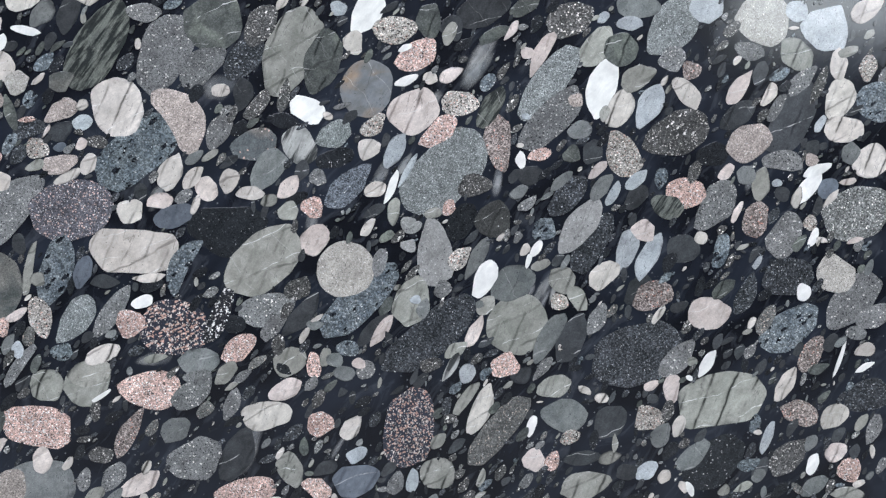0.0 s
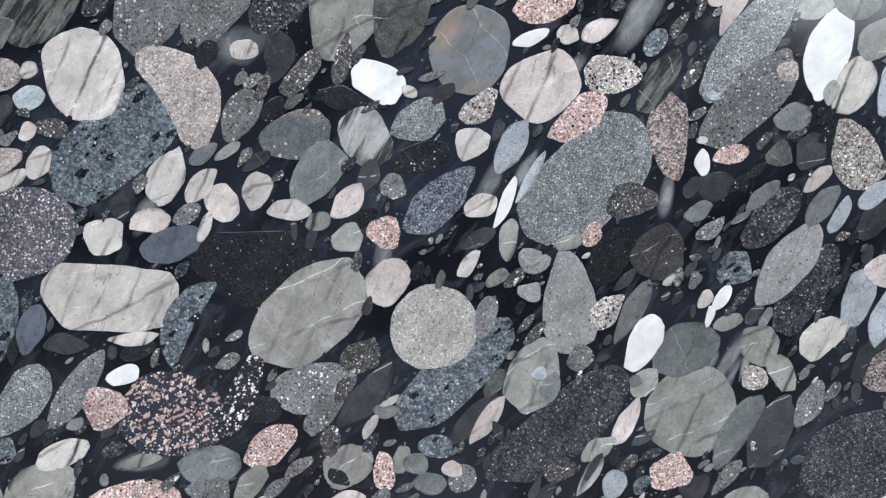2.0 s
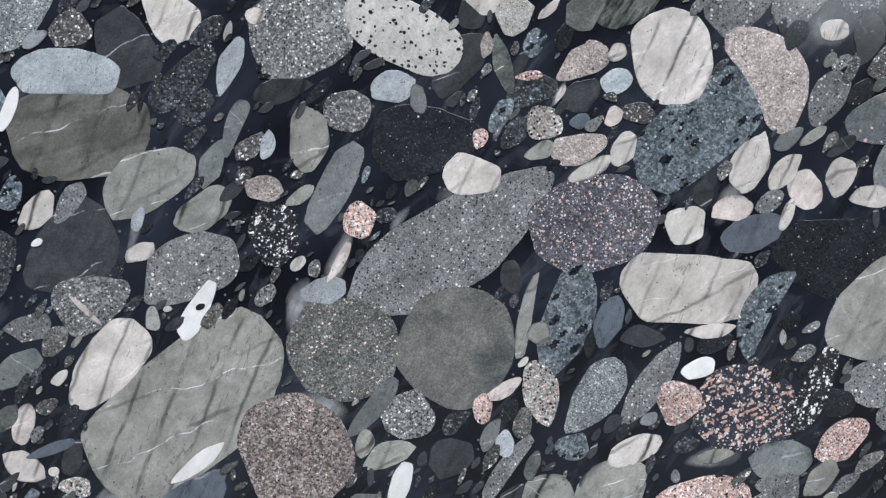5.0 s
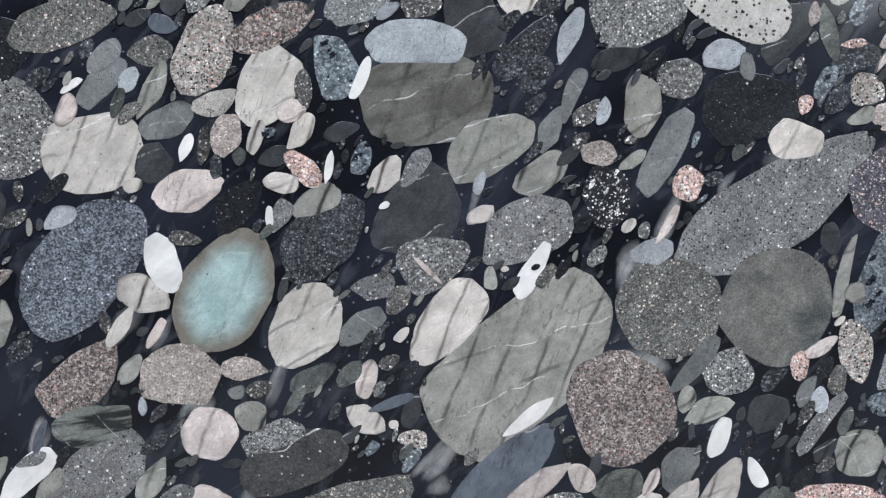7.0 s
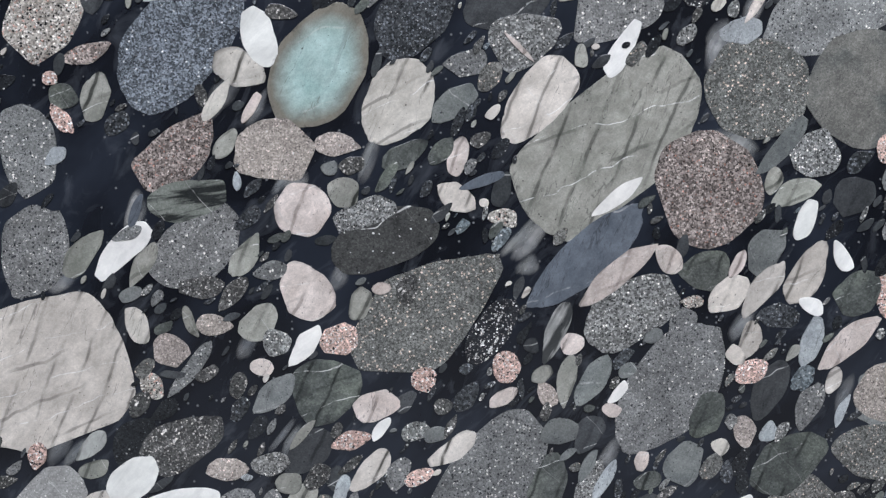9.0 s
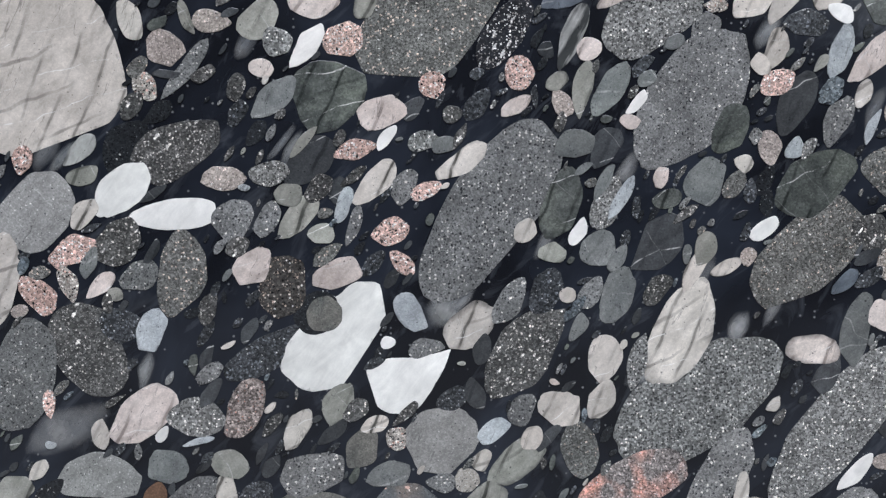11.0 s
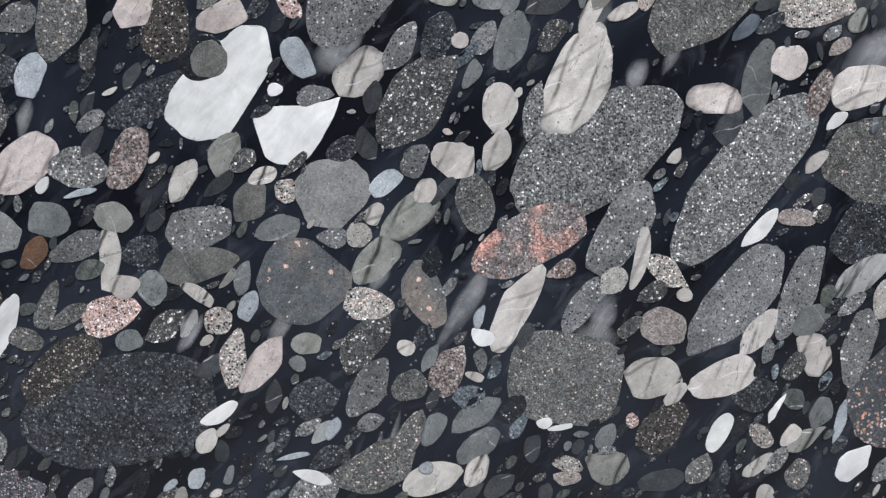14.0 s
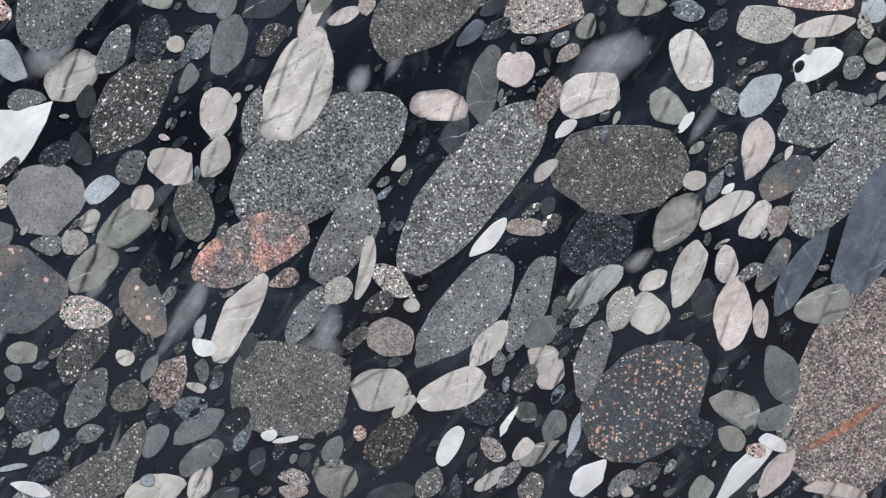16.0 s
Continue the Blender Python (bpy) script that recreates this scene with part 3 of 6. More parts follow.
pebble(.0420, 1.5298, .0431, .0284, 6, 'S', 2.2)
pebble(.1587, 1.5171, .0670, .0342, 41, 'd')
pebble(.1736, 1.4772, .0852, .0376, 56, 'e', 1.8)
pebble(-.0591, 1.5722, .0490, .0235, 61, 'E')
pebble(-.0900, 1.5741, .0309, .0255, 11, 'C')
pebble(-.0849, 1.6037, .0410, .0222, 41, 'Y')
pebble(-.0434, 1.5473, .0492, .0085, 61, 'E')
pebble(-.0631, 1.5273, .0460, .0113, 69, 'W', 1.8)
pebble(-.0838, 1.5238, .0292, .0211, 31, 'C')
pebble(-.0858, 1.4961, .0339, .0142, 31, 'V')
pebble(-.0603, 1.4964, .0359, .0180, 86, 'L')
pebble(.0088, 1.5016, .0246, .0168, 51, 'P')
pebble(-.0112, 1.4945, .0238, .0133, 15, 'L')
pebble(.0644, 1.4858, .0478, .0425, 30, 'v', 2.3)
pebble(.0242, 1.4831, .0531, .0362, 61, 'D')
pebble(.1079, 1.5072, .0296, .0146, 41, 'G')
pebble(.1055, 1.6160, .0135, .0103, 1, 'E')
pebble(-.3808, 1.4473, .1079, .0554, -3, 'C', 3.3, cuts=((30, 0.95), (215, 0.9), (140, 0.95)))
pebble(-.4433, 1.4206, .0429, .0224, 70, 'B')
pebble(-.3229, 1.4279, .0797, .0252, 65, 'U', 2, 0, -0.12)
pebble(-.4161, 1.4092, .0371, .0187, 0, 'V')
pebble(-.3634, 1.4139, .0421, .0121, 8, 'C')
pebble(-.3590, 1.4048, .0322, .0163, 21, 'D')
pebble(-.4087, 1.3716, .0798, .0246, 58, 'G', 1.8)
pebble(-.4533, 1.3624, .0702, .0372, 55, 'F', 1.8)
pebble(-.3705, 1.3840, .0286, .0158, 26, 'W', 2.8)
pebble(-.3875, 1.3572, .0375, .0368, -0, 'P', 2.2)
pebble(-.3335, 1.3516, .0811, .0703, -5, 'O', 2.5, cuts=((225, 0.95), (60, 0.96)))
pebble(-.2772, 1.3678, .0797, .0233, 68, 's')
pebble(-.2576, 1.3561, .0270, .0262, -0, 'D')
pebble(-.2531, 1.3256, .0508, .0315, 30, 'P')
pebble(-.3012, 1.3107, .0522, .0344, 15, 'M', 2.2)
pebble(-.2187, 1.3747, .0741, .0400, 20, 'G', 2.3)
pebble(-.1796, 1.4005, .0368, .0284, 46, 'S')
pebble(-.1934, 1.3724, .0285, .0142, 61, 'S')
pebble(-.1749, 1.3677, .0688, .0247, 51, 'V', 1.8)
pebble(-.2117, 1.3513, .0436, .0209, 51, 'G')
pebble(-.1207, 1.4240, .0728, .0695, 0, 'I', 2.1, cuts=((300, 0.98), (120, 0.98)))
pebble(-.1053, 1.3818, .1402, .0452, 43, 'U', 2)
pebble(-.4208, 1.3193, .0516, .0216, 20, 'C', 1.9)
pebble(-.4355, 1.2961, .0559, .0356, 10, 'L', 2.3)
pebble(-.3874, 1.2981, .0119, .0083, 89, 'M')
pebble(-.3556, 1.3143, .0323, .0114, 10, 'L')
pebble(-.2693, 1.2950, .0389, .0190, 46, 'L')
pebble(-.3036, 1.2905, .0374, .0192, 20, 'G')
pebble(-.1909, 1.3088, .0450, .0328, 30, 'L', 2.6)
pebble(-.1978, 1.2993, .0221, .0134, -41, 'D')
pebble(-.1606, 1.3048, .0379, .0180, 95, 'P')
pebble(-.1467, 1.3133, .0290, .0143, 81, 'L')
pebble(-.1350, 1.3108, .0215, .0184, -0, 'M')
pebble(-.1232, 1.2941, .0287, .0214, -0, 'M')
pebble(-.1563, 1.3630, .0189, .0067, 30, 'C')
pebble(-.1586, 1.3550, .0227, .0125, 5, 'M')
pebble(-.1725, 1.3418, .0239, .0095, 61, 'C', 1.8)
pebble(-.1188, 1.3250, .0297, .0213, -10, 'U')
pebble(-.3050, 1.4086, .0132, .0064, 90, 'L')
pebble(-.1940, 1.2800, .0388, .0146, 10, 'K')
pebble(-.0780, 1.4321, .0371, .0191, 76, 'G', 1.8)
pebble(-.0925, 1.4762, .0321, .0123, 56, 'C')
pebble(-.0381, 1.4794, .0276, .0213, 0, 'e')
pebble(-.0433, 1.4546, .0219, .0181, 0, 'e', 2.4)
pebble(-.0090, 1.4450, .0856, .0446, 96, 'e', 2.1, -0.25, cuts=((300, 0.97),))
pebble(.0229, 1.4386, .0372, .0223, 51, 'Y')
pebble(.0433, 1.4373, .0611, .0185, 63, 'M')
pebble(.0530, 1.4103, .0518, .0265, 61, 'W', 2.4)
pebble(.0904, 1.4066, .0564, .0449, 10, 'M', 2.4)
pebble(.1188, 1.4494, .0263, .0118, 51, 'W')
pebble(.1092, 1.4342, .0216, .0069, 76, 'W')
pebble(.1045, 1.4484, .0182, .0128, 61, 'C')
pebble(.1257, 1.4295, .0301, .0127, 20, 'L')
pebble(.1528, 1.4106, .0408, .0338, -19, 'L', 2)
pebble(.2060, 1.4165, .0514, .0280, 41, 'C', 2.2)
pebble(.2340, 1.4467, .0569, .0271, 72, 'E')
pebble(.2560, 1.4730, .0328, .0281, 0, 'K')
pebble(.2490, 1.3960, .0466, .0293, 46, 'V')
pebble(.1899, 1.4560, .0912, .0374, 61, 'd')
pebble(.1290, 1.4745, .0348, .0282, 20, 'U')
pebble(-.0374, 1.3842, .0632, .0446, 61, 'L', 2.7)
pebble(-.0337, 1.3865, .0159, .0150, 0, 'E')
pebble(-.0231, 1.3747, .0269, .0165, 66, 'M')
pebble(.0010, 1.3984, .0249, .0214, 41, 'G')
pebble(-.0153, 1.3390, .1440, .0531, 39, 'd', 2.4)
pebble(-.0853, 1.3487, .0583, .0184, 46, 'V')
pebble(-.0759, 1.3463, .0498, .0155, 56, 'K', 1.8)
pebble(.0953, 1.3540, .0812, .0737, 56, 'L', 2.1, cuts=((150, 0.95), (260, 0.97)))
pebble(.1359, 1.3376, .0787, .0241, 61, 'M')
pebble(.0417, 1.3460, .0445, .0168, 66, 'K')
pebble(.0174, 1.3221, .0347, .0188, 35, 'L')
pebble(.0553, 1.3771, .0318, .0207, 61, 'L')
pebble(.0481, 1.3794, .0127, .0117, 0, 'M')
pebble(.1494, 1.3818, .0227, .0206, 0, 'Y', 3)
pebble(.1731, 1.3843, .0368, .0225, 112, 'L', 2.2)
pebble(.1651, 1.3360, .0691, .0373, 61, 'V')
pebble(.1969, 1.3601, .0447, .0233, 61, 'G', 1.7)
pebble(.0789, 1.3010, .0400, .0319, 20, 'P', 2.2)
pebble(.0320, 1.2921, .0282, .0219, 61, 'E')
pebble(.0117, 1.3005, .0427, .0138, 61, 'X')
pebble(.1010, 1.2902, .0302, .0221, 30, 'V')
pebble(.1275, 1.2974, .0399, .0142, 51, 'G')
pebble(-.0146, 1.3030, .0299, .0198, 20, 'S')
pebble(-.1045, 1.3059, .0172, .0146, -0, 'K')
pebble(-.0974, 1.2963, .0297, .0234, 46, 'G')
pebble(.1500, 1.3240, .0099, .0069, 92, 'Y')
pebble(.2680, 1.2750, .0229, .0122, 20, 'K')
pebble(-.5096, 1.7585, .0455, .0349, 20, 'C', 2.5)
pebble(-.5536, 1.7214, .0357, .0334, -0, 'C')
pebble(-.4888, 1.7359, .0410, .0270, 47, 'M')
pebble(-.4562, 1.7379, .0538, .0272, 73, 'V')
pebble(-.5075, 1.7160, .0390, .0112, -10, 'W', 1.8)
pebble(-.5393, 1.6998, .0264, .0153, 63, 'W')
pebble(-.5400, 1.6703, .0398, .0322, 47, 'C', 2.4)
pebble(-.4218, 1.6984, .1212, .0568, 60, 'Z', 2.3)
pebble(-.3660, 1.7400, .0447, .0243, -6, 'G')
pebble(-.4316, 1.7602, .0312, .0290, -0, 'C')
pebble(-.3420, 1.6880, .1052, .0599, 70, 'G', 2.6)
pebble(-.2810, 1.7300, .0769, .0650, 31, 'H', 2.4)
pebble(-.2240, 1.7260, .0580, .0375, 62, 'S')
pebble(-.1870, 1.6950, .1170, .0633, 63, 'L', 2.2)
pebble(-.1490, 1.6830, .0864, .0456, 76, 'H', 2.3)
pebble(-.2447, 1.6848, .0676, .0404, 56, 'd')
pebble(-.0940, 1.7430, .0626, .0344, 56, 'W', 2.4)
pebble(-.1280, 1.7480, .0221, .0190, -0, 'E')
pebble(-.0590, 1.7230, .0586, .0362, -0, 'Y', 2.3)
pebble(-.1110, 1.7060, .0264, .0286, -0, 'C')
pebble(-.0330, 1.6910, .0585, .0344, 30, 'P', 2.2)
pebble(-.0460, 1.7000, .0190, .0090, 31, 'W')
pebble(.0480, 1.7470, .0771, .0415, 20, 'V')
pebble(.0120, 1.7250, .0336, .0295, 61, 'V')
pebble(.1040, 1.7540, .0458, .0225, 30, 'H')
pebble(.1620, 1.7380, .0649, .0431, 30, 'S')
pebble(.2030, 1.7400, .0193, .0147, 40, 'E')
pebble(.2360, 1.7340, .0335, .0210, 10, 'E')
pebble(.1950, 1.7050, .0583, .0334, 60, 'L')
pebble(.2260, 1.7010, .0453, .0414, 20, 'H')
pebble(.1250, 1.6950, .0656, .0189, 62, 'K')
pebble(.2910, 1.7320, .0900, .0580, 55, 'F')
pebble(.3340, 1.7540, .0449, .0377, -0, 'E')
pebble(.2480, 1.7550, .0582, .0302, -0, 'M')
pebble(.4070, 1.7410, .0708, .0646, -0, 'I', 2.2)
pebble(.4880, 1.7310, .0619, .0584, -0, 'E', 2.4)
pebble(.5430, 1.7550, .0475, .0277, 30, 'K')
pebble(.4510, 1.7520, .0289, .0286, -0, 'E')
pebble(.3900, 1.7010, .0400, .0255, -21, 'G')
pebble(.4520, 1.6980, .0527, .0375, -32, 'L')
pebble(.5070, 1.6850, .0415, .0257, 87, 'C')
pebble(.5460, 1.6810, .0356, .0257, 87, 'Y')
pebble(.2480, 1.6660, .0511, .0293, 25, 'L')
pebble(.2620, 1.6290, .0650, .0314, 64, 'E')
pebble(.3100, 1.6470, .0490, .0279, -52, 'C')
pebble(.3170, 1.6760, .0259, .0223, -0, 'N')
pebble(.2910, 1.6900, .0361, .0328, -0, 'G')
pebble(.3780, 1.6550, .0535, .0214, 54, 'K')
pebble(.4600, 1.6640, .0535, .0213, 49, 'G')
pebble(.4160, 1.6440, .0371, .0170, 59, 'C')
pebble(.4820, 1.6590, .0537, .0141, 68, 'S')
pebble(.5080, 1.6390, .0580, .0366, 59, 'C', 2.3)
pebble(.5150, 1.6030, .0528, .0348, 5, 'C', 2.2)
pebble(.5560, 1.6380, .0534, .0499, -0, 'U')
pebble(.2970, 1.5950, .0927, .0547, 25, 'S', 2.3)
pebble(.3910, 1.5850, .0585, .0454, 40, 'R', 2.6)
pebble(.3440, 1.5690, .0435, .0321, 30, 'D')
pebble(.4740, 1.5770, .0261, .0191, 87, 'V')
pebble(.4350, 1.5610, .0524, .0275, -0, 'G', 2.6)
pebble(.5500, 1.5620, .0504, .0425, 20, 'C')
pebble(.4690, 1.5280, .0583, .0209, 54, 'W', 1.9)
pebble(.4810, 1.5510, .0419, .0156, 25, 'W')
pebble(.3880, 1.5440, .0283, .0245, -0, 'M')
pebble(.4080, 1.5320, .0449, .0239, 78, 'L')
pebble(.4360, 1.5190, .0212, .0201, -0, 'V')
pebble(.4280, 1.5330, .0156, .0130, -0, 'E')
pebble(.3110, 1.5210, .0541, .0394, 10, 'P')
pebble(.2860, 1.5040, .0436, .0318, -31, 'Z')
pebble(.3480, 1.5040, .0738, .0448, 49, 'G')
pebble(.4020, 1.4860, .0503, .0350, 78, 'N', 2.3)
pebble(.4390, 1.4680, .0678, .0415, 58, 'G', 2.2)
pebble(.4950, 1.5260, .0296, .0273, -0, 'B')
pebble(.5360, 1.4970, .0965, .0701, 20, 'T', 2.3)
pebble(.4770, 1.4640, .0288, .0111, 68, 'W')
pebble(.5080, 1.4170, .0536, .0485, -21, 'I', 2.2)
pebble(.3560, 1.4460, .0543, .0195, 73, 'U')
pebble(.3080, 1.4500, .0436, .0369, -0, 'V')
pebble(.2630, 1.4390, .0671, .0265, 67, 'E')
pebble(.2690, 1.3890, .0552, .0389, 25, 'N')
pebble(.3420, 1.3670, .0577, .0457, 15, 'K', 2.3)
pebble(.4650, 1.3940, .0238, .0195, 87, 'W')
pebble(.4490, 1.3480, .0908, .0462, 39, 'U')
pebble(.5310, 1.3840, .0964, .0503, 39, 'G')
pebble(.2490, 1.3160, .1194, .0797, 20, 'd', 2.3, cuts=((100, 0.9), (60, 0.92), (170, 0.93)))
pebble(.3020, 1.3090, .0646, .0314, 49, 'G')
pebble(.3400, 1.3020, .0406, .0164, 58, 'W', 1.8)
pebble(.3210, 1.3050, .0153, .0124, 0, 'L')
pebble(.3170, 1.2840, .0111, .0082, 0, 'W')
pebble(.3580, 1.2540, .1236, .0705, 12, 'L', 2.4)
pebble(.2950, 1.2690, .0400, .0234, 78, 'K')
pebble(.2650, 1.2320, .0414, .0340, 0, 'Y')
pebble(.4430, 1.2750, .0532, .0203, 58, 'C')
pebble(.4770, 1.3150, .0550, .0271, 58, 'N')
pebble(.4600, 1.2380, .0556, .0317, -15, 'N')
pebble(.5070, 1.2320, .0420, .0293, 43, 'C')
pebble(.5600, 1.2150, .0428, .0201, 67, 'G')
pebble(.4200, 1.2060, .0467, .0135, 68, 'E')
pebble(.5150, 1.3110, .0615, .0054, 72, 'W')
pebble(.5470, 1.3180, .0295, .0190, 20, 'C')
pebble(.5470, 1.2960, .0296, .0094, 29, 'W')
pebble(.5350, 1.3400, .0291, .0208, -0, 'G')
pebble(.5110, 1.1860, .0334, .0238, 29, 'K')
pebble(.5270, 1.1630, .0340, .0308, 0, 'P')
pebble(.4800, 1.1710, .0315, .0161, 67, 'W')
pebble(.4480, 1.1800, .0637, .0385, 48, 'S')
pebble(.4110, 1.1660, .0357, .0200, 58, 'V')
pebble(.4820, 1.1420, .0429, .0223, 29, 'M')
pebble(.3240, 1.1850, .0581, .0254, 44, 'M')
pebble(.2810, 1.2110, .0359, .0244, 58, 'M')
pebble(-.4990, 1.2300, .0978, .0507, -5, 'P', 2.7)
pebble(-.5090, 1.1530, .1051, .0677, 0, 'M', 2.4)
pebble(-.4950, 1.1880, .0341, .0253, 93, 'K')
pebble(-.4380, 1.2820, .0655, .0494, 20, 'L', 2.3)
pebble(-.4890, 1.2810, .0426, .0403, 0, 'L')
pebble(-.4220, 1.2680, .0331, .0057, 35, 'W')
pebble(-.3630, 1.2750, .0805, .0471, 0, 'P', 2.3)
pebble(-.3100, 1.2710, .0605, .0340, 45, 'G')
pebble(-.3330, 1.2240, .0416, .0305, 20, 'M')
pebble(-.3070, 1.1880, .0707, .0517, 45, 'G', 2.2)
pebble(-.3890, 1.2220, .0706, .0227, 61, 'N')
pebble(-.4230, 1.1940, .0316, .0232, 0, 'S')
pebble(-.3760, 1.1570, .0574, .0249, 28, 'K')
pebble(-.4090, 1.1660, .0430, .0268, 61, 'G')
pebble(-.4440, 1.1630, .0310, .0183, 82, 'G')
pebble(-.2630, 1.2560, .0425, .0198, 71, 'G')
pebble(-.2500, 1.1440, .0845, .0338, 8, 'P', 2.2)
pebble(-.2560, 1.1920, .0746, .0406, 60, 'V')
pebble(-.2190, 1.2420, .0614, .0358, 10, 'C', 3)
pebble(-.1960, 1.2730, .0446, .0237, 20, 'K')
pebble(-.1900, 1.1720, .0476, .0333, 101, 'L')
pebble(-.1520, 1.2290, .0349, .0328, 0, 'P')
pebble(-.1580, 1.1470, .0388, .0296, -19, 'P')
pebble(-.1140, 1.2260, .0371, .0236, 45, 'C')
pebble(-.1080, 1.1900, .0303, .0192, 30, 'E')
pebble(-.1080, 1.1580, .0620, .0407, 20, 'B')
pebble(-.1470, 1.1730, .0357, .0192, 30, 'V')
pebble(-.0410, 1.2240, .1065, .0640, 82, 'O', 2.4)
pebble(-.0050, 1.1650, .0456, .0405, 0, 'L')
pebble(-.0590, 1.1540, .0310, .0235, 80, 'G')
pebble(-.0370, 1.1570, .0337, .0152, 80, 'E')
pebble(.0310, 1.2610, .0553, .0138, 54, 'L')
pebble(.0490, 1.2460, .0715, .0249, 69, 'C')
pebble(.1140, 1.2240, .0302, .0124, 69, 'W')
pebble(.0700, 1.2170, .1226, .0356, 51, 'n', 2.4)
pebble(.1420, 1.2740, .0461, .0301, 20, 'L')
pebble(.1560, 1.2380, .0624, .0437, 0, 'M', 2.3)
pebble(.2040, 1.2590, .0194, .0151, 0, 'C')
pebble(.2150, 1.2300, .0525, .0395, 59, 'V')
pebble(.1170, 1.1800, .0344, .0285, 44, 'K')
pebble(.1410, 1.1800, .0286, .0185, 69, 'P')
pebble(.1850, 1.1480, .0703, .0374, 15, 'L')
pebble(.2150, 1.1830, .0332, .0161, 20, 'L')
pebble(.2380, 1.1640, .0357, .0229, 0, 'V')
pebble(.2630, 1.1650, .0345, .0227, 39, 'E')
pebble(.2850, 1.1560, .0221, .0160, 39, 'C')
pebble(.3190, 1.1410, .0212, .0097, -61, 'W')
pebble(-.8863, 1.6474, .0818, .0419, 40, 'F')
pebble(-.8445, 1.6360, .0342, .0276, 21, 'S')
pebble(-.8701, 1.6295, .0210, .0113, 35, 'E')
pebble(-.8056, 1.6232, .0624, .0437, -71, 'V', 2.5)
pebble(-.7733, 1.6505, .0521, .0363, -50, 'C', 2.2)
pebble(-.7640, 1.6025, .0703, .0247, 45, 'd')
pebble(-.7561, 1.5820, .0307, .0241, 30, 'd')
pebble(-.7309, 1.6120, .0457, .0167, 71, 'E', 1.8)
pebble(-.7119, 1.6491, .0151, .0141, 1, 'K')
pebble(-.6748, 1.6387, .0809, .0686, 21, 'T', 2.4)
pebble(-.6018, 1.6378, .0935, .0484, -24, 'i', 2.3, cuts=((200, 0.95),))
pebble(-.8487, 1.6034, .0768, .0416, 1, 'E', 2.1, cuts=((270, 0.62),))
pebble(-.8406, 1.5625, .1050, .0663, 5, 'z', 3, cuts=((60, 0.95), (250, 0.95)))
pebble(-.7902, 1.5276, .0760, .0437, 25, 'L', 2.2)
pebble(-.7991, 1.4991, .0199, .0092, 69, 'E')
pebble(-.7274, 1.5678, .0487, .0134, 69, 'M')
pebble(-.7444, 1.5405, .0404, .0177, 69, 'M')
pebble(-.7513, 1.5060, .0481, .0289, 25, 'L')
pebble(-.7616, 1.4623, .0808, .0474, 18, 'G', 2.4)
pebble(-.7035, 1.5547, .0231, .0119, 79, 'E')
pebble(-.6733, 1.5587, .0455, .0324, 75, 'L', 2.4)
pebble(-.6442, 1.5803, .0351, .0315, 1, 'T')
pebble(-.6537, 1.5243, .0832, .0257, 62, 'M', 2.2)
pebble(-.6101, 1.5982, .0353, .0254, 20, 'E')
pebble(-.5911, 1.5901, .0222, .0147, 110, 'M')
pebble(-.6918, 1.5951, .0477, .0185, 11, 'V')
pebble(-.7072, 1.5219, .0300, .0206, 10, 'R')
pebble(-.7208, 1.5323, .0190, .0110, 60, 'S')
pebble(-.6819, 1.5326, .0111, .0086, 0, 'S')
pebble(-.6991, 1.4893, .0510, .0379, -76, 's', 2.3)
pebble(-.6348, 1.4998, .0288, .0251, 70, 'P')
pebble(-.6485, 1.4711, .0324, .0078, 62, 'K')
pebble(-.8717, 1.5054, .0353, .0223, 59, 'C')
pebble(-.8909, 1.5166, .0299, .0156, 78, 'U')
pebble(-.8482, 1.5126, .0404, .0157, 54, 'G')
pebble(-.8737, 1.4811, .0110, .0059, 20, 'W')
pebble(-.8493, 1.4749, .0842, .0577, 45, 'V', 2.4)
pebble(-.8920, 1.5763, .0415, .0097, 67, 'W')
pebble(-.8351, 1.4368, .0601, .0419, 25, 'T', 2.6)
pebble(-.8402, 1.4312, .0346, .0044, -44, 'K')
pebble(-.8820, 1.4168, .0356, .0216, 12, 'G')
pebble(-.8243, 1.3891, .0800, .0418, 52, 'C', 2.3, 0.18, cuts=((135, 0.96),))
pebble(-.8921, 1.3856, .0450, .0230, 35, 'M', 1.9)
pebble(-.8873, 1.3445, .0347, .0161, 74, 'K')
pebble(-.8888, 1.3118, .0350, .0241, -32, 'C')
pebble(-.8518, 1.3180, .0314, .0162, 74, 'V')
pebble(-.8683, 1.3247, .0397, .0088, 20, 'B')
pebble(-.8668, 1.3072, .0094, .0081, -1, 'C')
pebble(-.8503, 1.2951, .0283, .0153, -1, 'Y')
pebble(-.7674, 1.3540, .1746, .0979, 42, 'L', 2.7, cuts=((128, 0.9), (306, 0.92), (350, 0.96), (200, 0.95)))
pebble(-.7588, 1.3126, .0522, .0124, 38, 'W', 1.8)
pebble(-.7567, 1.4311, .0562, .0162, 62, 'W', 2)
pebble(-.7538, 1.4333, .0095, .0056, 20, 'D')
pebble(-.7790, 1.4316, .0078, .0052, 20, 'C')
pebble(-.6479, 1.4006, .0849, .0810, -0, 'n', 2.2, cuts=((250, 0.97), (150, 0.95)))
pebble(-.5610, 1.4016, .0962, .0876, 60, 'm', 2.2, cuts=((20, 0.97), (240, 0.97)))
pebble(-.6850, 1.3198, .0954, .0850, -61, 'N', 2.3, cuts=((200, 0.9), (60, 0.95)))
pebble(-.6627, 1.4453, .0357, .0211, 15, 'E', 2.6)
pebble(-.6528, 1.4625, .0281, .0069, 62, 'K')
